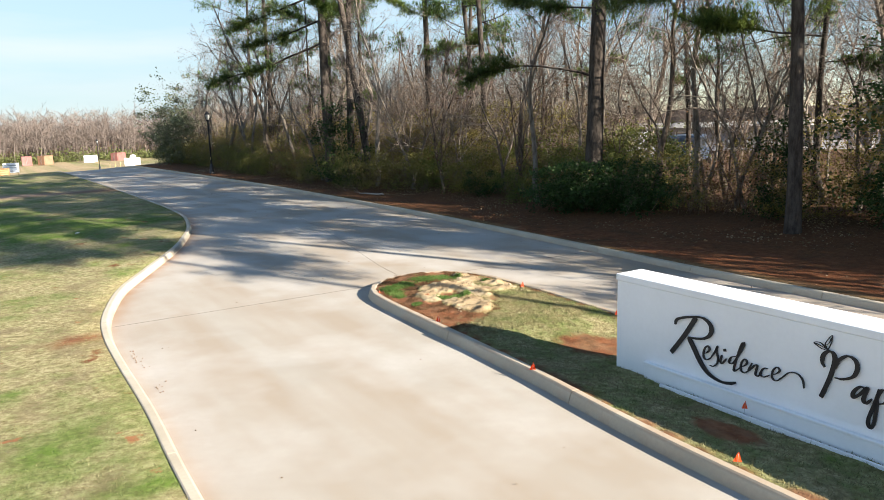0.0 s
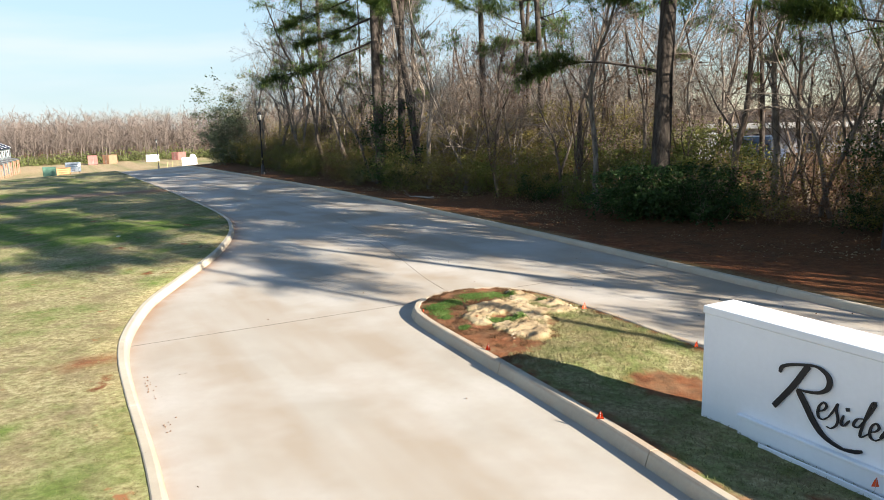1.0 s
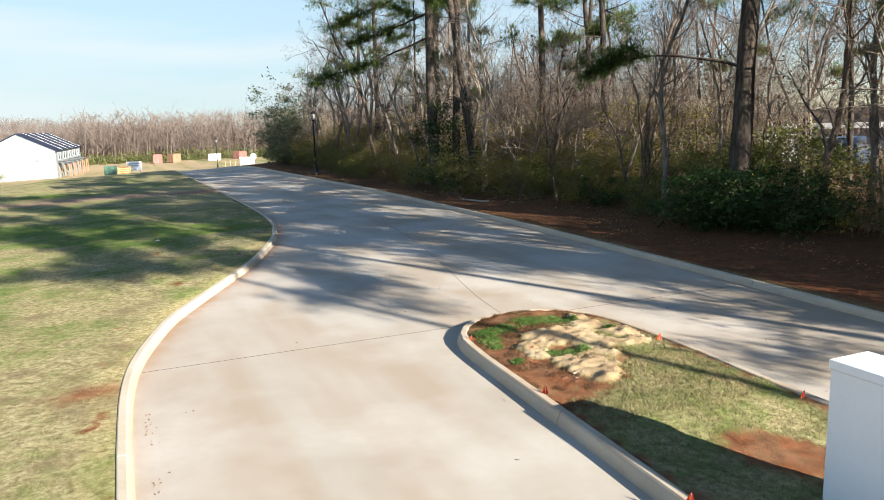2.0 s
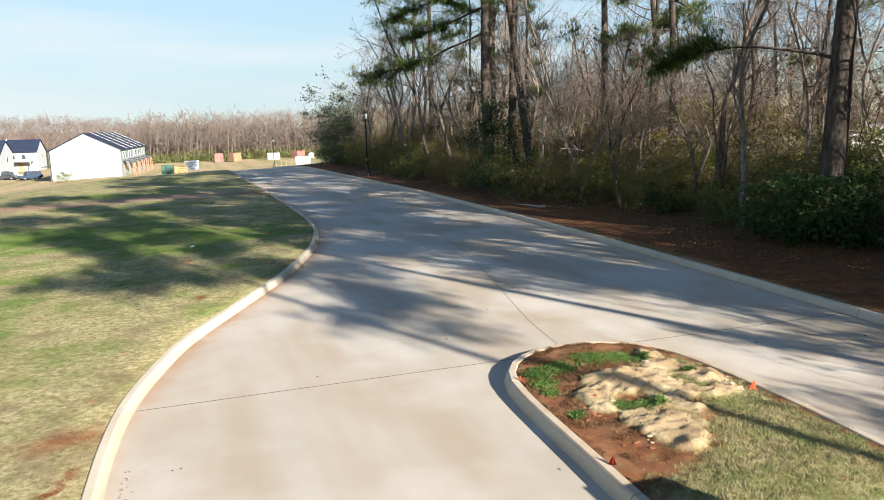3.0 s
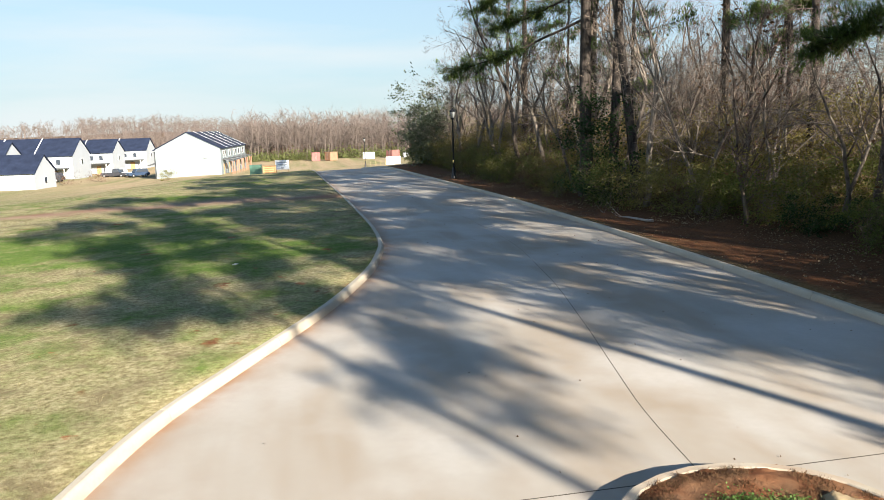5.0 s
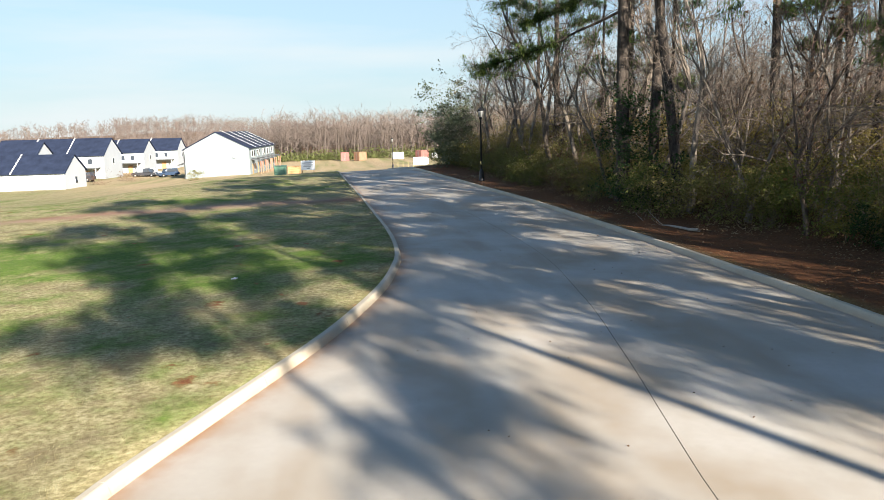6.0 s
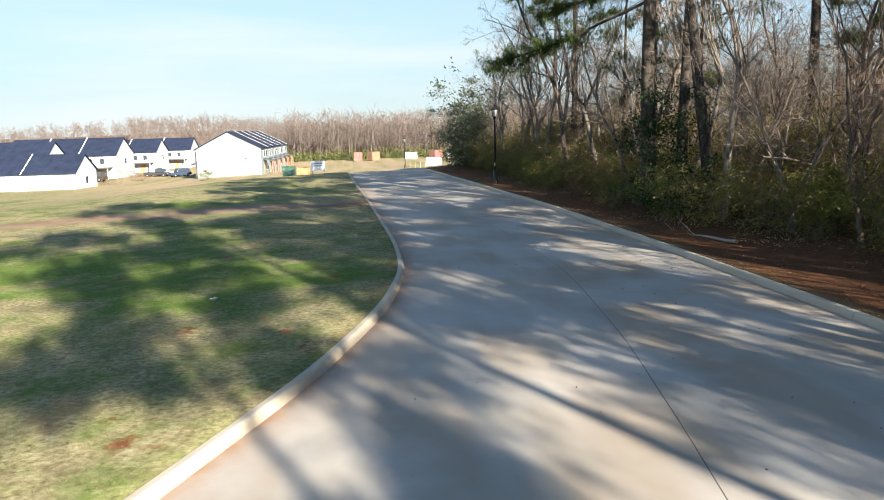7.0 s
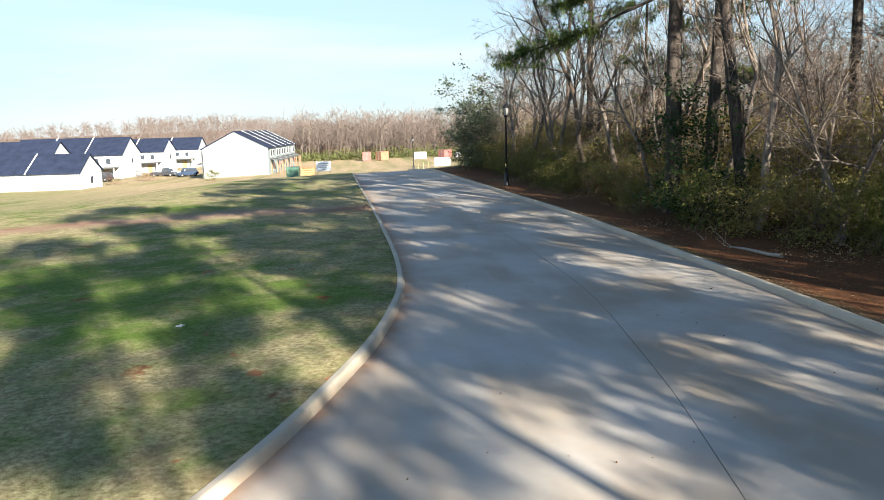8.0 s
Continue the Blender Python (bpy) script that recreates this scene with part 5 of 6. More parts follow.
def terrace_end():
    """The long terrace whose plain gable end faces the field; its fronts look right."""
    x, y, z = -92.5, 129.0, -4.85
    h = holder("terraced_house", house_pose(x, y, z), "white two-storey terraced house with a plain gable end", "house", "terraced houses")
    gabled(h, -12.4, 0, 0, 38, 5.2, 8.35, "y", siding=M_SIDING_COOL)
    for k in range(5):
        y0 = 2 + 7.2 * k
        part("party_parapet", prism([(-6.2, 8.5), (0.37, 5.16), (0.37, 5.24), (-6.2, 8.58)], y0 + 5.2, y0 + 5.27), M_TRIM, h)
        part("porch_roof", prism([(0.0, 2.9), (2.0, 2.5), (2.0, 2.62), (0.0, 3.05)], y0, y0 + 3.2), M_CHARCOAL, h)
        for yy in (y0 + 0.1, y0 + 2.9):
            part("porch_post", boxed(1.75, 1.93, yy, yy + 0.18, -0.6, 2.52), M_BRICK, h)
        part("door", boxed(0.003, 0.06, y0 + 1.0, y0 + 1.95, -0.2, 1.95), M_WOOD, h)
        window(h, 0, y0 + 4.2, 0.7, 1.2, 1.3, "right")
        window(h, 0, y0 + 1.6, 3.4, 1.2, 1.2, "right")
        window(h, 0, y0 + 4.2, 3.4, 1.2, 1.2, "right")
    part("corner_cladding", boxed(-12.75, -12.42, 0.4, 4.5, -1.5, 4.8), M_CHARCOAL, h)
    part("side_porch_roof", prism([(-12.42, 2.6), (-14.2, 2.1), (-14.2, 2.25), (-12.42, 2.8)], 0.6, 4.2), M_CHARCOAL, h)
    part("meter_box", boxed(-3.2, -2.6, -0.2, -0.003, 3.3, 3.75), M_GREYINK, h)
    part("vent_pipe", boxed(-8.9, -8.8, -0.08, -0.003, -0.2, 3.9), M_GREYINK, h)


def terrace_row(x, y, z, long, deep, eave, ridge, group_label, bays):
    """A terrace whose roof slope faces the field."""
    h = holder("terraced_house", house_pose(x, y, z), group_label, "house", "terraced houses")
    gabled(h, -long, 0, 0, deep, eave, ridge, "x")
    bay = long / bays
    for k in range(bays):
        x0 = -long + bay * k
        if eave > 4:
            window(h, x0 + bay * 0.3, 0, eave - 1.9, 0.9, 1.1, "front")
            window(h, x0 + bay * 0.62, 0, eave - 1.9, 0.9, 1.1, "front")
            part("carport_roof", boxed(x0 + bay * 0.2, x0 + bay * 0.9, -2.4, -0.003, 2.5, 2.65), M_CHARCOAL, h)
            for px in (x0 + bay * 0.22, x0 + bay * 0.85):
                part("carport_post", boxed(px, px + 0.15, -2.35, -2.2, -1.2, 2.5), M_TRIM, h)
            part("door", boxed(x0 + bay * 0.45, x0 + bay * 0.6, -0.06, -0.003, -0.1, 2.0), M_WOOD, h)
        else:
            part("door", boxed(x0 + bay * 0.72, x0 + bay * 0.84, -0.06, -0.003, -0.6, 1.6), M_GREYINK, h)
        if k:
            p = prism([(-0.5, eave - 0.1), (deep / 2, ridge + 0.25), (deep / 2, ridge + 0.33), (-0.5, eave)], x0 - 0.08, x0 + 0.08)
            bmesh.ops.rotate(p, verts=p.verts, cent=(0, 0, 0), matrix=Matrix.Rotation(radians(90), 3, "Z"))
            for q in p.verts:
                q.co.x = -q.co.x
            bmesh.ops.recalc_face_normals(p, faces=p.faces)
            part("roof_rib", p, M_TRIM, h)
    window(h, 0, deep * 0.5, eave - 2.0, 0.9, 1.1, "right")
    return h


terrace_end()
ROWLABEL = "white terraced house with a dark shingle roof and carports"
terrace_row(-124.9, 123.2, -5.6, 22, 11, 5.2, 8.5, ROWLABEL, 3)
terrace_row(-137.3, 146.5, -5.8, 14, 10, 5.2, 8.0, ROWLABEL, 2)
terrace_row(-148.5, 170, -6.0, 16, 10, 5.2, 8.2, ROWLABEL, 2)
terrace_row(-101.3, 93.8, -4.95, 40, 8.6, 2.9, 5.5, "low white terraced house under a dark shingle roof", 5)
terrace_row(-113.2, 97.9, -5.3, 40, 9, 5.0, 7.9, ROWLABEL, 4)


# ---- parked cars ----
def car(b, d, turn, paint, label, high=1.75, long=4.6, bed=False, up=0.0):
    x, y, z = polar(b, d, up)
    c = holder("parked_car", pose(x, y, z + 0.02, 0, 0, turn), label, "car")
    w = 0.9
    L = long / 2
    body = prism([(-L, 0.35), (L, 0.35), (L, 0.78), (L - 0.25, 0.95), (-L + 0.1, 1.0), (-L, 0.8)], -w, w)
    bmesh.ops.bevel(body, geom=body.edges[:], offset=0.06, segments=2, affect="EDGES")
    part("body", body, paint, c)
    back_ = -L + 0.2 if not bed else -0.2
    cab = prism([(back_, 0.98), (L - 1.25, 0.98), (L - 1.75, high), (back_ + 0.25, high)], -w + 0.1, w - 0.1)
    bmesh.ops.bevel(cab, geom=cab.edges[:], offset=0.05, segments=2, affect="EDGES")
    part("cabin", cab, paint, c)
    for s in (-1, 1):
        part("side_window", prism([(back_ + 0.2, 1.08), (L - 1.5, 1.08), (L - 1.85, high - 0.12), (back_ + 0.38, high - 0.12)], s * (w - 0.085), s * (w - 0.098)), M_PANE, c)
        part("headlight", boxed(L - 0.02, L + 0.02, s * 0.62 - 0.15, s * 0.62 + 0.15, 0.62, 0.76), M_LANTERN, c)
    part("windscreen", prism([(L - 1.27, 1.05), (L - 1.23, 1.05), (L - 1.68, high - 0.1), (L - 1.72, high - 0.1)], -w + 0.2, w - 0.2), M_PANE, c)
    for xx in (-L + 0.85, L - 0.85):
        for s in (-1, 1):
            tyre = lathe([(0.2, -0.11), (0.33, -0.11), (0.35, -0.06), (0.35, 0.06), (0.33, 0.11), (0.2, 0.11)], 18)
            wheel = part("wheel", tyre, M_RUBBER, c)
            wheel.matrix_basis = pose(xx, s * 0.84, 0.35, 90)
            part("rim", lathe([(0.05, -0.115), (0.2, -0.115), (0.2, 0.115), (0.05, 0.115)], 14), M_STEEL, wheel)


car(44.1, 166, 250, M_CAR_BLUE, "blue-grey car parked beside the gable end")
car(44.9, 172, 200, M_CAR_WHITE, "white pickup truck parked by the houses", 1.85, 5.4, True)
car(45.7, 170, 20, M_CAR_DARK, "dark pickup truck parked by the houses", 1.85, 5.4, True)
car(50.0, 150, 200, M_CAR_DARK, "dark car parked under a carport")


car(-32.5, 32.7, 60, M_CAR_BLUE, "dark blue car parked in the yard behind the wood", up=0.45)
car(-26.0, 36.5, 75, M_CAR_WHITE, "white pickup truck parked behind the wood", 1.85, 5.4, True, up=0.45)
for bush_b, bush_d, bush_s in ((48.9, 138, 1.5), (46.6, 150, 1.3), (47.2, 152, 1.1)):
    bush = copy_thing(bramble, Matrix.Identity(4))
    bush.matrix_basis = pose(*polar(bush_b, bush_d, -0.1), 0, 0, bush_d) @ Matrix.Scale(bush_s, 4)
    tagged(bush, "bare brown bush beside the terraced houses", "shrub", "bushes by the houses")
sapling = copy_thing(privet, Matrix.Identity(4))
sapling.matrix_basis = pose(*polar(42.3, 133, -0.1)) @ Matrix.Scale(1.2, 4)
tagged(sapling, "small green shrub before the plain gable end", "shrub", "bushes by the houses")


# ---- containers, boards and other things in the field ----
def container(b, d, turn, mat, label, long=4.2, wide=2.4, high=2.6):
    x, y, z = polar(b, d)
    c = holder("shipping_container", pose(x, y, z, 0, 0, turn), label, "container", "storage containers")
    part("shell", boxed(-long / 2, long / 2, -wide / 2, wide / 2, 0.05, high - 0.05, bevel=0.03), mat, c)
    k = int(long / 0.3)
    for i in range(k):
        x0 = -long / 2 + 0.15 + i * 0.3
        for s in (-1, 1):
            part("rib", boxed(x0, x0 + 0.14, s * wide / 2 - 0.03, s * wide / 2 + 0.03, 0.2, high - 0.2), mat, c)
    for s in (-1, 1):
        part("door", boxed(long / 2 + 0.003, long / 2 + 0.05, s * wide / 4 - wide / 4 + 0.04, s * wide / 4 + wide / 4 - 0.04, 0.15, high - 0.15), mat, c)
        part("lock_bar", boxed(long / 2 + 0.052, long / 2 + 0.09, s * 0.15 - 0.02, s * 0.15 + 0.02, 0.2, high - 0.2), M_WIRE, c)
    for xx in (-long / 2 + 0.1, long / 2 - 0.1):
        part("foot", boxed(xx - 0.1, xx + 0.1, -wide / 2, wide / 2, -0.3, 0.06), M_BLACK, c)


container(30.63, 213, 300, M_RED_HAZED, "weathered red steel container on the field, muted by haze", 2.7)
container(29.43, 213, 250, M_ORANGE_HAZED, "rusty orange steel container on the field", 2.9)
container(26.45, 208, 255, M_WHITE, "white steel container on the field", 2.6, 2.3, 2.3)
container(24.5, 212, 250, M_RED_HAZED, "weathered red steel container on the field, muted by haze", 3.2)


def board(b, d, turn, w, h, lift, label, bars):
    x, y, z = polar(b, d)
    s = holder("site_board", pose(x, y, z, 0, 0, turn), label, "sign board")
    part("panel", boxed(-w / 2, w / 2, -0.02, 0.02, lift, lift + h, bevel=0.006), M_WHITE, s)
    for px in (-w / 2 + 0.15, w / 2 - 0.15):
        part("post", boxed(px - 0.04, px + 0.04, 0.022, 0.1, -0.3, lift + h), M_WOOD, s)
    for zz, x0, x1, hh in bars:
        part("print_bar", boxed(x0 * w, x1 * w, -0.032, -0.022, lift + zz * h, lift + (zz + hh) * h), M_GREYINK, s)


board(24.7, 88, 25, 1.9, 1.0, 0.32, "white site board with grey lines of print", [(0.74, -0.42, 0.42, 0.12), (0.52, -0.36, 0.36, 0.1), (0.36, -0.3, 0.26, 0.07), (0.12, -0.1, 0.14, 0.18)])
board(34.0, 78, 35, 1.55, 1.05, 0.5, "white site board on short posts", [(0.7, -0.38, 0.38, 0.1), (0.5, -0.3, 0.34, 0.07), (0.36, -0.34, 0.2, 0.06), (0.1, -0.1, 0.12, 0.14)])


def tank(b, d):
    x, y, z = polar(b, d)
    t = holder("water_tank", pose(x, y, z), "small round white tank on the field", "tank")
    part("vessel", lathe([(0.5, 0), (0.8, 0.12), (0.85, 0.4), (0.85, 1.3), (0.75, 1.6), (0.45, 1.8), (0.2, 1.85)], 18), M_WHITE, t)
    part("lid", lathe([(0.22, 1.852), (0.22, 1.93), (0.1, 1.96)], 12), M_GREYINK, t)


tank(23.5, 208)


def service_box(b, d):
    x, y, z = polar(b, d)
    t = holder("transformer_box", pose(x, y, z, 0, 0, 30), "green enamelled transformer box on a pad", "utility box")
    part("pad", boxed(-0.7, 0.7, -0.7, 0.7, -0.4, 0.06), M_KERB, t)
    part("case", boxed(-0.55, 0.55, -0.5, 0.5, 0.062, 0.95, bevel=0.03), M_GREEN, t)
    part("hood", boxed(-0.58, 0.58, -0.55, 0.53, 0.952, 1.03, bevel=0.03), M_GREEN, t)
    part("door", boxed(-0.5, 0.5, -0.53, -0.503, 0.12, 0.9, bevel=0.008), M_GREEN, t)


service_box(36.35, 66)


def crate(b, d, turn):
    x, y, z = polar(b, d)
    t = holder("timber_crate", pose(x, y, z, 0, 0, turn), "low brown timber crate on the field", "crate")
    for k in range(4):
        part("board", boxed(-0.62, 0.62, -0.4, 0.4, 0.04 + 0.2 * k, 0.22 + 0.2 * k, bevel=0.012), M_WOOD, t)
    for px in (-0.55, 0.55):
        part("corner_post", boxed(px - 0.05, px + 0.05, -0.45, -0.402, -0.25, 0.86), M_WOOD, t)
    part("lid", boxed(-0.66, 0.66, -0.46, 0.44, 0.862, 0.9, bevel=0.01), M_WOOD, t)


crate(35.2, 68, 30)


def barrier(b, d, turn):
    x, y, z = polar(b, d)
    t = holder("plastic_barrier", pose(x, y, z, 0, 0, turn), "yellow plastic barrier at the road's end", "barrier", "road-end barriers")
    for k in range(4):
        part("upright", boxed(-0.9 + 0.6 * k - 0.022, -0.9 + 0.6 * k + 0.022, -0.022, 0.022, -0.1, 0.8, bevel=0.008), M_YELLOW, t)
    part("rail", boxed(-0.95, 0.95, -0.034, -0.024, 0.05, 0.09), M_YELLOW, t)


barrier(26.0, 82, 30)


def lamp_post(x, y, z, high=4.4):
    t = holder("street_lamp", pose(x, y, z), "slender black post lamp with a lantern head", "street lamp", "street lamps")
    part("base", lathe([(0.17, -0.2), (0.17, 0.12), (0.14, 0.2), (0.13, 0.55), (0.09, 0.66), (0.07, 0.72)], 14), M_BLACK, t)
    part("pole", lathe([(0.062, 0.70), (0.05, high - 0.75), (0.05, high - 0.72)], 12), M_BLACK, t)
    part("collar", lathe([(0.055, high - 0.74), (0.10, high - 0.70), (0.13, high - 0.64), (0.10, high - 0.60)], 12), M_BLACK, t)
    glass = part("lantern", lathe([(0.10, high - 0.60), (0.16, high - 0.30), (0.16, high - 0.24)], 10), M_LANTERN, t, "clear lantern glass")
    for k in range(5):
        an = 2 * math.pi * k / 5
        part("lantern_bar", tubes_bar((0.105 * math.cos(an), 0.105 * math.sin(an), high - 0.60), (0.165 * math.cos(an), 0.165 * math.sin(an), high - 0.25)), M_BLACK, glass)
    part("cap", lathe([(0.20, high - 0.24), (0.19, high - 0.20), (0.08, high - 0.08), (0.03, high - 0.04), (0.025, high)], 12), M_BLACK, t)
    part("cable_door", boxed(-0.03, 0.03, -0.075, -0.06, 1.0, 1.18), M_YELLOW, t, "small yellow tag")


def tubes_bar(p, q):
    bm = bmesh.new()
    me = tubes("bar", [(*p, *q, 0.01, 0.01)], 5)
    bm.from_mesh(me)
    bpy.data.meshes.remove(me)
    return bm


lamp_post(*W(13.6, 53.0), 0.13)
lamp_post(*polar(27.0, 98.0))


# ---- neighbour's house behind the wood ----
def neighbour():
    x, y = W(52, 33)
    z = float(land(x, y)) - 0.2
    h = holder("bungalow", pose(x, y, z, 0, 0, -22), "low grey bungalow with a white eaves board behind the wood", "house")
    part("wall", boxed(-11, 11, 0, 9, -1, 2.5), M_GREYWALL, h)
    part("eaves_board", boxed(-11.4, 11.4, -0.62, -0.45, 2.5, 2.9), M_TRIM, h)
    part("roof", prism([(-11.5, 2.88), (11.5, 2.88), (9, 3.9), (-9, 3.9)], -0.6, 9.4), M_ROOF_BROWN, h)
    for px in (-8, -4, 0.5, 4.5, 8):
        window(h, px, 0, 0.9, 1.2, 1.2, "front")


neighbour()


# ---- grass ----
def blades(name, x, y, z, high, rng, mat, label, lush, per=3):
    k = len(x)
    base = np.repeat(np.stack([x, y, z], 1), per, 0) + rng.normal(0, 0.025, (k * per, 3)) * (1, 1, 0)
    ang = rng.uniform(0, 2 * np.pi, k * per)
    side = np.stack([np.cos(ang), np.sin(ang), ang * 0], 1) * 0.0045
    h = high * rng.uniform(0.5, 1.3, (k * per, 1))
    tip = base + rng.normal(0, 0.6, (k * per, 3)) * h * (1, 1, 0) + np.array([0, 0, 1]) * h
    v = np.stack([base - side, base + side, tip], 1)
    me = np_mesh(name, v.reshape(-1, 3), np.arange(3 * k * per).reshape(-1, 3))
    at = me.attributes.new("lush", "FLOAT", "POINT")
    at.data.foreach_set("value", np.repeat(lush, 3 * per).astype(np.float32))
    return tagged(ob_of(name, me, mat), label, "grass", kind="stuff")


def lawn():
    rng = np.random.default_rng(61)
    k = 80000
    c = 1.5 + 36 * rng.uniform(0, 1, k) ** 1.35
    a = across(LEFT_BACK, c) - 0.03 - 15 * rng.uniform(0, 1, k) ** 1.5
    x, y = W(a, c)
    n1 = np.array([noise.noise((p * 0.35, q * 0.35, 0.0)) for p, q in zip(x, y)])
    calm = smoothstep(across(LEFT_BACK, c) - a, 0.0, 2.5)
    z = land(x, y) + 0.11 + calm * 0.07 * n1
    blades("lawn_grass", x, y, z, 0.03, rng, M_BLADE, "short dormant lawn grass, straw and green", lushness(x, y), 2)


lawn()


def island_growth():
    rng = np.random.default_rng(62)
    pick = rng.integers(0, len(island_a), 72000)
    pick = pick[rng.uniform(0, 1, len(pick)) > island_bare[pick] * 1.3]
    j = rng.uniform(-0.04, 0.04, (2, len(pick)))
    x, y = W(island_a[pick] + j[0], island_c[pick] + j[1])
    blades("island_grass", x, y, island_z[pick] - 0.005, 0.034, rng, M_BLADE, "thin grass on the island", island_lush[pick], 2)
    # clover round the sand heap
    spots = [(6.6, 12.7, 0.2), (6.5, 12.35, 0.16), (6.95, 12.72, 0.2), (7.45, 12.85, 0.24), (7.85, 12.78, 0.22), (8.1, 12.6, 0.12), (6.45, 12.05, 0.1), (7.0, 11.25, 0.12), (7.2, 11.15, 0.13), (7.35, 11.1, 0.1), (8.4, 11.95, 0.07), (6.4, 11.3, 0.08)]
    cen = []
    for a, c, r in spots:
        q = rng.normal(0, r * 0.5, (int(7000 * r), 2)) + (a, c)
        q = q[on_island(q[:, 0], q[:, 1])]
        z = island_height(q[:, 0], q[:, 1]) + rng.uniform(0.005, 0.03, len(q))
        xx, yy = W(q[:, 0], q[:, 1])
        cen.append(np.stack([xx, yy, z], 1))
    tagged(ob_of("clover_patch", leaves("clover_patch", np.vstack(cen), 0.019, rng, 0.6, 1.2), M_CLOVER), "fresh green clover on the island", "clover", kind="stuff")


island_growth()


def dry_growth():
    """Withered brown stalks on the island's bare clay."""
    rng = np.random.default_rng(65)
    pick = np.flatnonzero((island_bare > 0.5) & (island_c > 8.8))
    pick = pick[rng.integers(0, len(pick), 14000)]
    pick = pick[(sand_heap(island_a[pick], island_c[pick]) < 0.02) | (rng.uniform(0, 1, len(pick)) < 0.07)]
    x, y = W(island_a[pick] + rng.uniform(-0.04, 0.04, len(pick)), island_c[pick] + rng.uniform(-0.04, 0.04, len(pick)))
    clump = np.array([noise.noise((p * 3, q * 3, 2.0)) for p, q in zip(x, y)]) > 0.0
    blades("dry_stalks", x[clump], y[clump], island_z[pick][clump] - 0.004, 0.032, rng, M_DEAD, "withered brown grass on bare clay", np.zeros(int(clump.sum())), 2)


dry_growth()


def soil_lumps():
    """Broken lumps of clay and crusted sand along the rim of the sand."""
    rng = np.random.default_rng(68)
    for name, label, mat, spots in (("clay_lumps", "red-brown lumps of broken clay", M_LUMP, ((6.62, 11.45, 7), (6.6, 11.2, 9), (6.95, 12.8, 4), (7.75, 13.1, 4), (6.55, 10.45, 6), (7.1, 12.65, 4))),
                                    ("sand_lumps", "grey crusted lumps of sand", M_CRUST, ((8.6, 11.25, 7), (8.68, 11.55, 5), (8.5, 12.0, 4), (6.75, 10.35, 5), (8.0, 12.45, 3)))):
        bm = bmesh.new()
        for a, c, k in spots:
            for _ in range(k):
                pa, pc = a + rng.normal(0, 0.09), c + rng.normal(0, 0.13)
                x, y = W(pa, pc)
                z = float(island_height(np.array([pa]), np.array([pc]))[0])
                r = float(rng.uniform(0.008, 0.026))
                seed = float(rng.uniform(0, 50))
                for v in bmesh.ops.create_icosphere(bm, subdivisions=2, radius=r)["verts"]:
                    v.co = v.co * (1 + 0.55 * noise.noise(v.co * (0.9 / r) + Vector((seed, 0, 0))))
                    v.co = Vector((v.co.x * 1.3 + x, v.co.y + y, v.co.z * 0.7 + z))
        me = bpy.data.meshes.new(name)
        bm.to_mesh(me)
        bm.free()
        tagged(ob_of(name, me, mat), label, "soil", kind="stuff")


soil_lumps()


def fallen():
    rng = np.random.default_rng(63)
    k = 30000
    c = rng.uniform(4, 60, k)
    e = wood_edge(c)
    a = e + rng.normal(1.4, 2.8, k)
    a = np.maximum(a, across(RIGHT_BACK, c) + 0.1)
    x, y = W(a, c)
    z = np.array([floor_at(p, q) for p, q in zip(x, y)]) + 0.015
    tagged(ob_of("fallen_leaves", leaves("fallen_leaves", np.stack([x, y, z], 1), 0.05, rng, 0.12, 1.3), M_LITTER), "brown fallen leaves on the clay bank", "leaf litter", kind="stuff")


fallen()


def road_bits():
    """Clods in the gutter, bits of leaf on the slabs and a scrap of paper on the lawn."""
    rng = np.random.default_rng(66)
    bm = bmesh.new()
    for a, c, k in ((1.56, 11.75, 16), (1.58, 10.1, 9), (1.58, 11.2, 5)):
        for _ in range(k):
            aa = a + abs(rng.normal(0, 0.06))
            x, y = W(aa, c + rng.normal(0, 0.16))
            g = bmesh.ops.create_icosphere(bm, subdivisions=1, radius=float(rng.uniform(0.004, 0.013)))["verts"]
            for v in g:
                v.co = v.co * float(rng.uniform(0.75, 1.25)) + Vector((x, y, 0.008))
    me = bpy.data.meshes.new("soil_clods")
    bm.to_mesh(me)
    bm.free()
    tagged(ob_of("soil_clods", me, M_CLOD), "small brown clods of soil in the gutter", "soil", kind="stuff")
    k = 260
    c = rng.uniform(5, 45, k)
    a = across(LEFT_GUTTER, c) + 0.15 + (across(RIGHT_GUTTER, c) - across(LEFT_GUTTER, c) - 0.3) * rng.uniform(0, 1, k) ** 0.55
    x, y = W(a, c)
    tagged(ob_of("leaf_bits", leaves("leaf_bits", np.stack([x, y, land(x, y) + 0.012], 1), 0.022, rng, 0.1, 1.5), M_DEAD), "scattered bits of dry leaf on the road", "leaf litter", kind="stuff")
    bm = bmesh.new()
    rows = [[bm.verts.new((0.036 * i, 0.032 * j, 0.02 * math.sin(i * 2.1 + j * 1.3))) for j in range(4)] for i in range(5)]
    for i in range(4):
        for j in range(3):
            bm.faces.new((rows[i][j], rows[i + 1][j], rows[i + 1][j + 1], rows[i][j + 1]))
    bmesh.ops.solidify(bm, geom=bm.faces[:], thickness=0.002)
    me = bpy.data.meshes.new("paper_scrap")
    bm.to_mesh(me)
    bm.free()
    paper = tagged(ob_of("paper_scrap", me, M_TRIM), "crumpled scrap of white paper lying on the lawn", "litter")
    paper.matrix_world = pose(-12.0, 23.6, floor_at(-12.0, 23.6) + 0.05, 8, -6, 30)


road_bits()


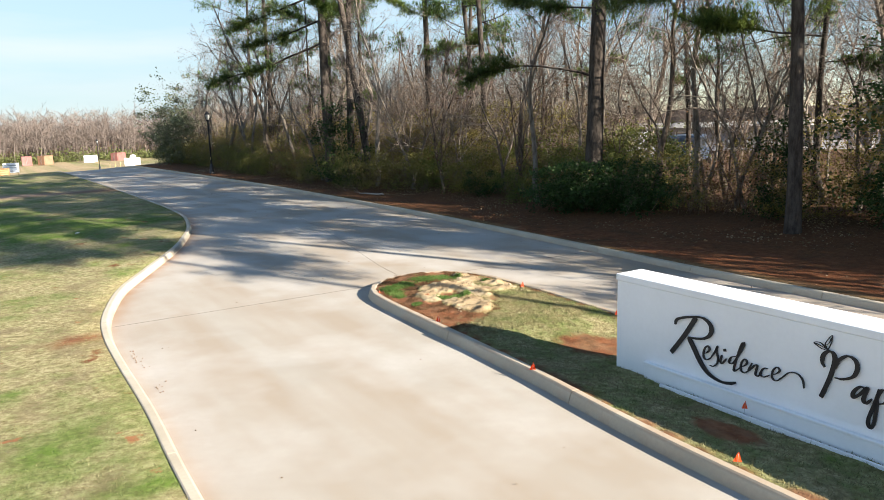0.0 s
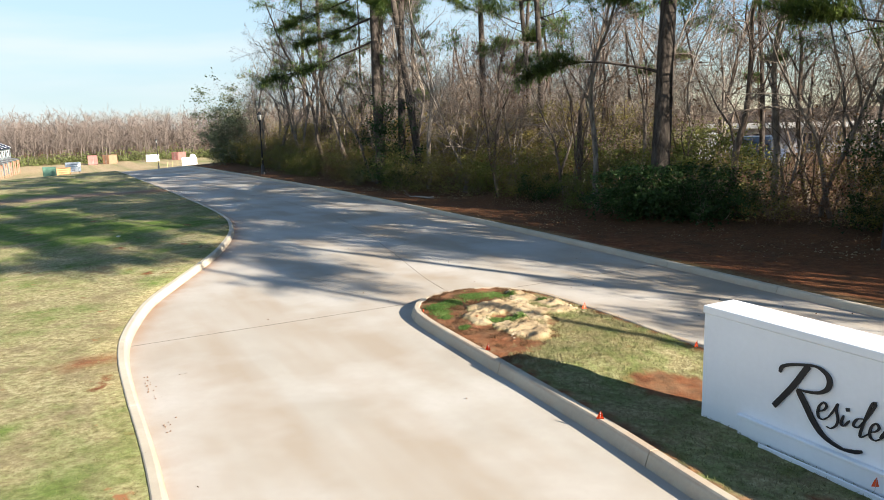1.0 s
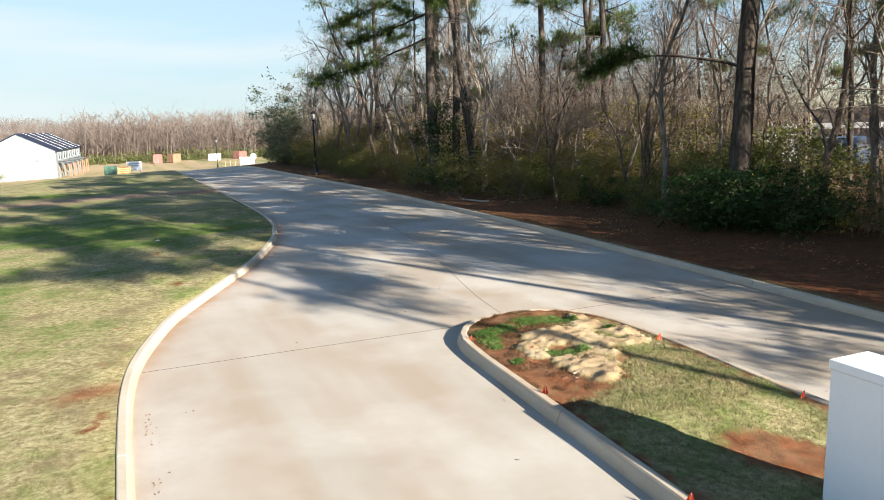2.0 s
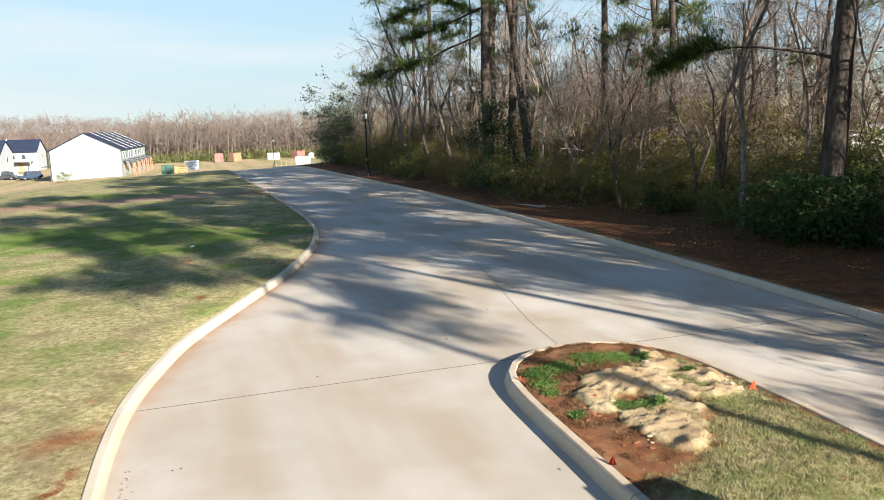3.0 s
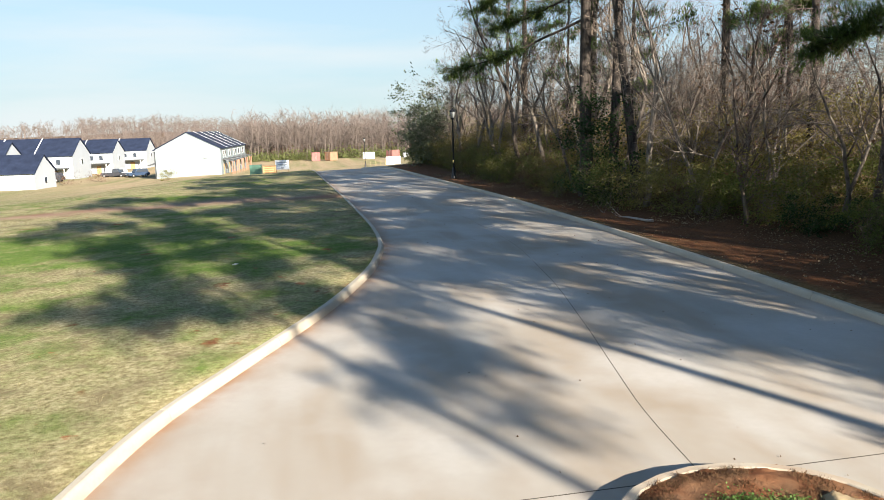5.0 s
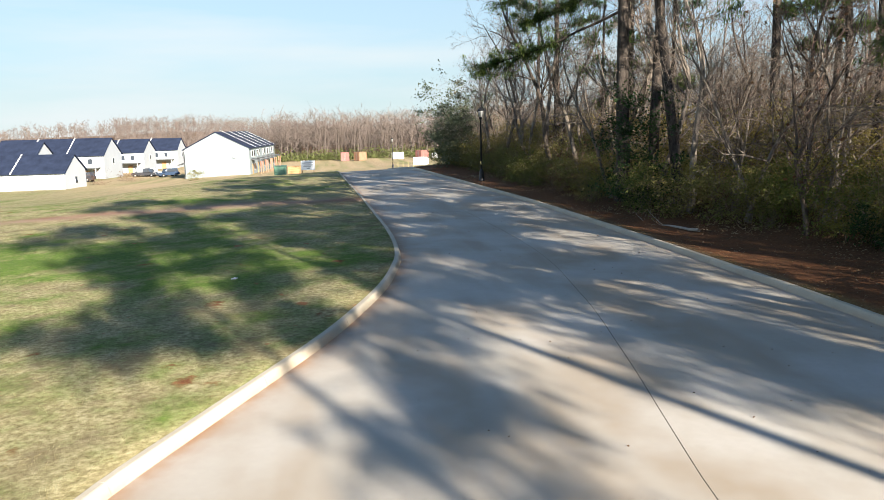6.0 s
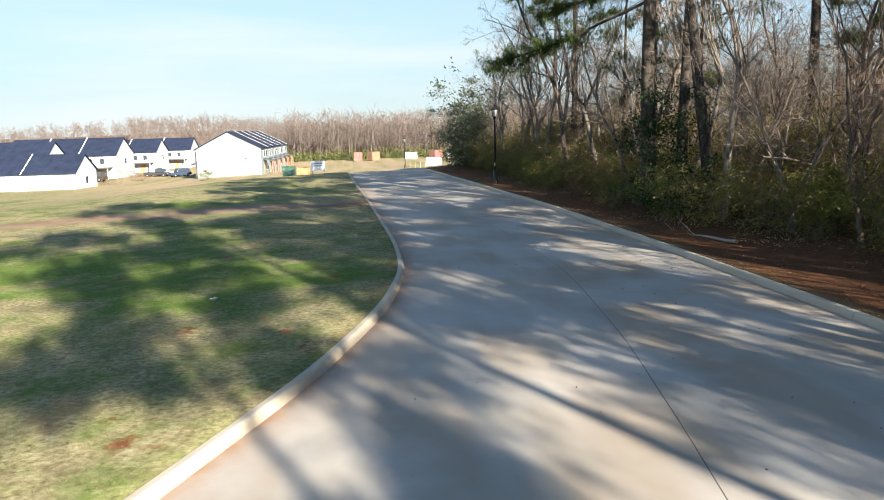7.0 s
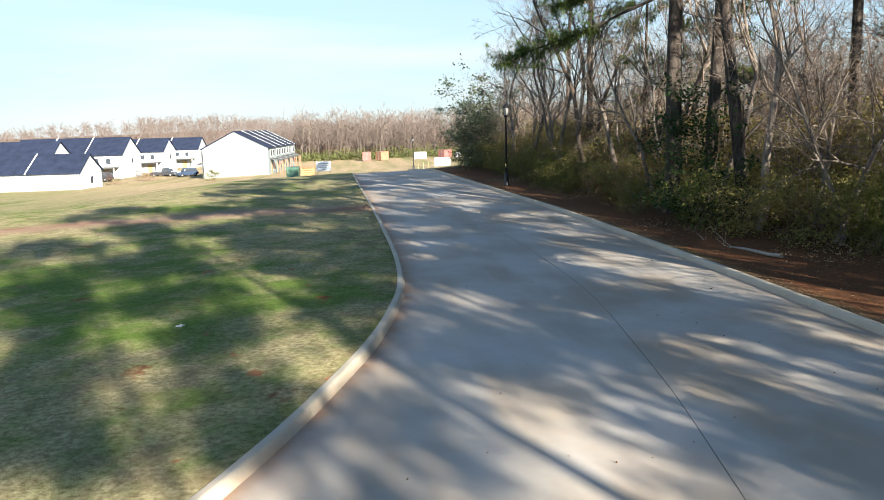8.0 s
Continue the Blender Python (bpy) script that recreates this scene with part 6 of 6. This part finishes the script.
def fallen_branch():
    x, y = W(15.2, 31.5)
    rng = np.random.default_rng(64)
    t = holder("fallen_branch", pose(x, y, floor_at(x, y) + 0.06, 0, 0, 120), "grey fallen branch on the clay bank", "branch")
    pts, rad = limb(rng, (-2.0, 0, 0.05), (1, 0.05, 0.02), 4.2, 0.05, 8, 0.0, 0.08)
    ob_of("stem", ribbon_tube("stem", pts, rad, 7), M_BARK_LOG, t)
    store, tips = [[], []], []
    branchwork(rng, pts, rad, 1.1, 0, (6, 5), store, tips, 0.3, 0.0)
    massed("twigwork", tubes("twigwork", store[0] + store[1], 4), M_BARK_LOG, t)


fallen_branch()


# ---- kerbs, in cast lengths ----
PROFILE = [(0.0, -0.13), (0.0, 0.0), (0.035, 0.10), (0.048, 0.122), (0.068, 0.134), (0.148, 0.134), (0.161, 0.126), (0.165, 0.105), (0.165, -0.13)]


def kerb_pieces(thing, gutter, outward, joint, tall=1.0, dirt=0.0):
    """Lengths of kerb along the gutter line; outward is -1 for the left, 1 for the right of its course."""
    p = gutter
    d = np.gradient(p, axis=0)
    d /= np.linalg.norm(d, axis=1, keepdims=True)
    side = np.stack([d[:, 1], -d[:, 0]], 1) * outward
    run = np.concatenate([[0], np.cumsum(np.linalg.norm(np.diff(p, axis=0), axis=1))])
    k = max(1, int(run[-1] / joint))
    cuts = np.linspace(0, run[-1], k + 1)
    for i in range(k):
        s = np.linspace(cuts[i] + 0.006, cuts[i + 1] - 0.006, 9)
        pa, pc = np.interp(s, run, p[:, 0]), np.interp(s, run, p[:, 1])
        sa, sc = np.interp(s, run, side[:, 0]), np.interp(s, run, side[:, 1])
        rows = []
        clay = []
        for o, z in PROFILE:
            x, y = W(pa + sa * o, pc + sc * o)
            rows.append(np.stack([x, y, land(x, y) + (z * tall if z > 0 else z)], 1))
            clay.append(np.full(len(s), 0.4 if z <= 0 else 0.05 if z < 0.12 else dirt))
        v = np.stack(rows, 1)
        m, q = v.shape[:2]
        idx = np.arange(m * q).reshape(m, q)
        f = np.stack([idx[:-1, :-1], idx[:-1, 1:], idx[1:, 1:], idx[1:, :-1]], -1).reshape(-1, 4)
        me = np_mesh("kerb_stone", v.reshape(-1, 3), f)
        at = me.attributes.new("clay", "FLOAT", "POINT")
        at.data.foreach_set("value", np.stack(clay, 1).ravel().astype(np.float32))
        ob_of("kerb_stone", me, M_KERB, thing)
        bm = bmesh.new()
        bm.from_mesh(me)
        for end in (0, m - 1):
            bm.verts.ensure_lookup_table()
            bm.faces.new([bm.verts[int(j)] for j in idx[end]])
        bmesh.ops.recalc_face_normals(bm, faces=bm.faces)
        bm.to_mesh(me)
        bm.free()


def span(curve, lo, hi):
    return curve[(curve[:, 1] >= lo) & (curve[:, 1] <= hi)]


kerb_pieces(holder("kerb_left", Matrix.Identity(4), "pale cast concrete kerb along the lawn", "kerb", kind="structure"), span(LEFT_GUTTER, -20, 99), -1, 3.0)
kerb_pieces(holder("kerb_right", Matrix.Identity(4), "pale cast concrete kerb below the clay bank", "kerb", kind="structure"), span(RIGHT_GUTTER, -20, 99), 1, 3.0)
ring = np.vstack([ISLAND, ISLAND[:1]])
kerb_pieces(holder("kerb_island", Matrix.Identity(4), "rounded concrete kerb round the island", "kerb", kind="structure"), shifted(ring, -0.06), 1, 3.0, 1.2, 0.4)


# ---- road slabs ----
MIDDLE = curve_points([(7.6, 13.4), (7.84, 15.4), (8.16, 17.0), (8.75, 19.8), (9.45, 23.7), (10.05, 29.6), (9.85, 40), (9.0, 60), (8.5, 80), (8.5, 100)], 0.5)


def slab(road, left, right, c0, c1):
    """One cast slab between two lines given across the road, from c0 to c1 along it."""
    gap, end_gap = 0.006, 0.008
    n, m = max(4, int((c1 - c0) / 0.4)), 31
    c = np.linspace(c0 + end_gap, c1 - end_gap, n)
    t = 0.5 - 0.5 * np.cos(np.pi * np.linspace(0, 1, m))
    la, ra = left(c) + gap, right(c) - gap
    a = la[:, None] + (ra - la)[:, None] * t[None]
    cc = np.repeat(c[:, None], m, 1)
    x, y = W(a, cc)
    z = land(x, y)
    top = np.stack([x, y, z], -1).reshape(-1, 3)
    idx = np.arange(n * m).reshape(n, m)
    f = np.stack([idx[:-1, :-1], idx[:-1, 1:], idx[1:, 1:], idx[1:, :-1]], -1).reshape(-1, 4)
    rim = np.concatenate([idx[0], idx[1:, -1], idx[-1, -2::-1], idx[-2:0:-1, 0]])
    low = top[rim] - (0, 0, 0.12)
    k = len(rim)
    i = np.arange(k)
    j = (i + 1) % k
    skirt = np.stack([rim[j], rim[i], n * m + i, n * m + j], 1)
    me = np_mesh("slab", np.vstack([top, low]), np.vstack([f, skirt]))
    dl, dr = cc - cc + a - across(LEFT_GUTTER, cc), across(RIGHT_GUTTER, cc) - a
    stain = np.clip((0.35 + 0.75 * smoothstep(cc, 12, 17)) * np.exp(-np.maximum(dl - 0.04, 0) / 0.19) + 0.45 * np.exp(-np.maximum(dr, 0) / 0.12), 0, 1)
    at = me.attributes.new("clay", "FLOAT", "POINT")
    at.data.foreach_set("value", np.concatenate([stain.ravel(), stain.ravel()[rim]]).astype(np.float32))
    ob_of("slab", me, M_ROAD, road)


def joint_filler(road):
    """The dark filler that shows in the joints, just below the slabs' top."""
    c = np.arange(-20, 98.5, 0.8)
    t = np.linspace(0.002, 0.998, 12)
    la, ra = across(LEFT_GUTTER, c), across(RIGHT_GUTTER, c)
    a = la[:, None] + (ra - la)[:, None] * t[None]
    x, y = W(a, np.repeat(c[:, None], len(t), 1))
    idx = np.arange(a.size).reshape(a.shape)
    f = np.stack([idx[:-1, :-1], idx[:-1, 1:], idx[1:, 1:], idx[1:, :-1]], -1).reshape(-1, 4)
    ob_of("joint_filler", np_mesh("joint_filler", np.stack([x, y, land(x, y) - 0.003], -1).reshape(-1, 3), f), M_JOINT, road, "dark joint filler between the slabs")


def joint_seal(road, c):
    """A bead of dark sealant across the road in one joint."""
    a = np.linspace(float(across(LEFT_GUTTER, c)) + 0.02, float(across(RIGHT_GUTTER, c)) - 0.02, 60)
    v = []
    for dc, dz in ((-0.0085, -0.02), (-0.008, 0.001), (0.008, 0.001), (0.0085, -0.02)):
        x, y = W(a, np.full(a.shape, c + dc))
        v.append(np.stack([x, y, land(x, y) + dz], 1))
    idx = np.arange(4 * len(a)).reshape(4, len(a))
    f = np.stack([idx[:-1, :-1], idx[:-1, 1:], idx[1:, 1:], idx[1:, :-1]], -1).reshape(-1, 4)
    ob_of("joint_seal", np_mesh("joint_seal", np.vstack(v), f), M_JOINT, road, "dark sealant bead across the road")


def build_road():
    road = holder("road", Matrix.Identity(4), "pale concrete road in large cast slabs", "road", kind="structure")
    lg, rg, mid = (lambda c: across(LEFT_GUTTER, c) - 0.03), (lambda c: across(RIGHT_GUTTER, c) + 0.03), (lambda c: across(MIDDLE, c))
    joint_filler(road)
    joints = list(np.arange(13.85, 99, 25.0))
    for c0, c1 in zip(joints, joints[1:]):
        slab(road, lg, mid, c0, c1)
        slab(road, mid, rg, c0, c1)
        joint_seal(road, c0)
    back_joints = list(np.arange(13.85, -32, -18.0))
    for c1, c0 in zip(back_joints, back_joints[1:]):
        slab(road, lg, lambda c: 7.2 + 0 * c, c0, c1)
        slab(road, lambda c: 7.2 + 0 * c, rg, c0, c1)


build_road()
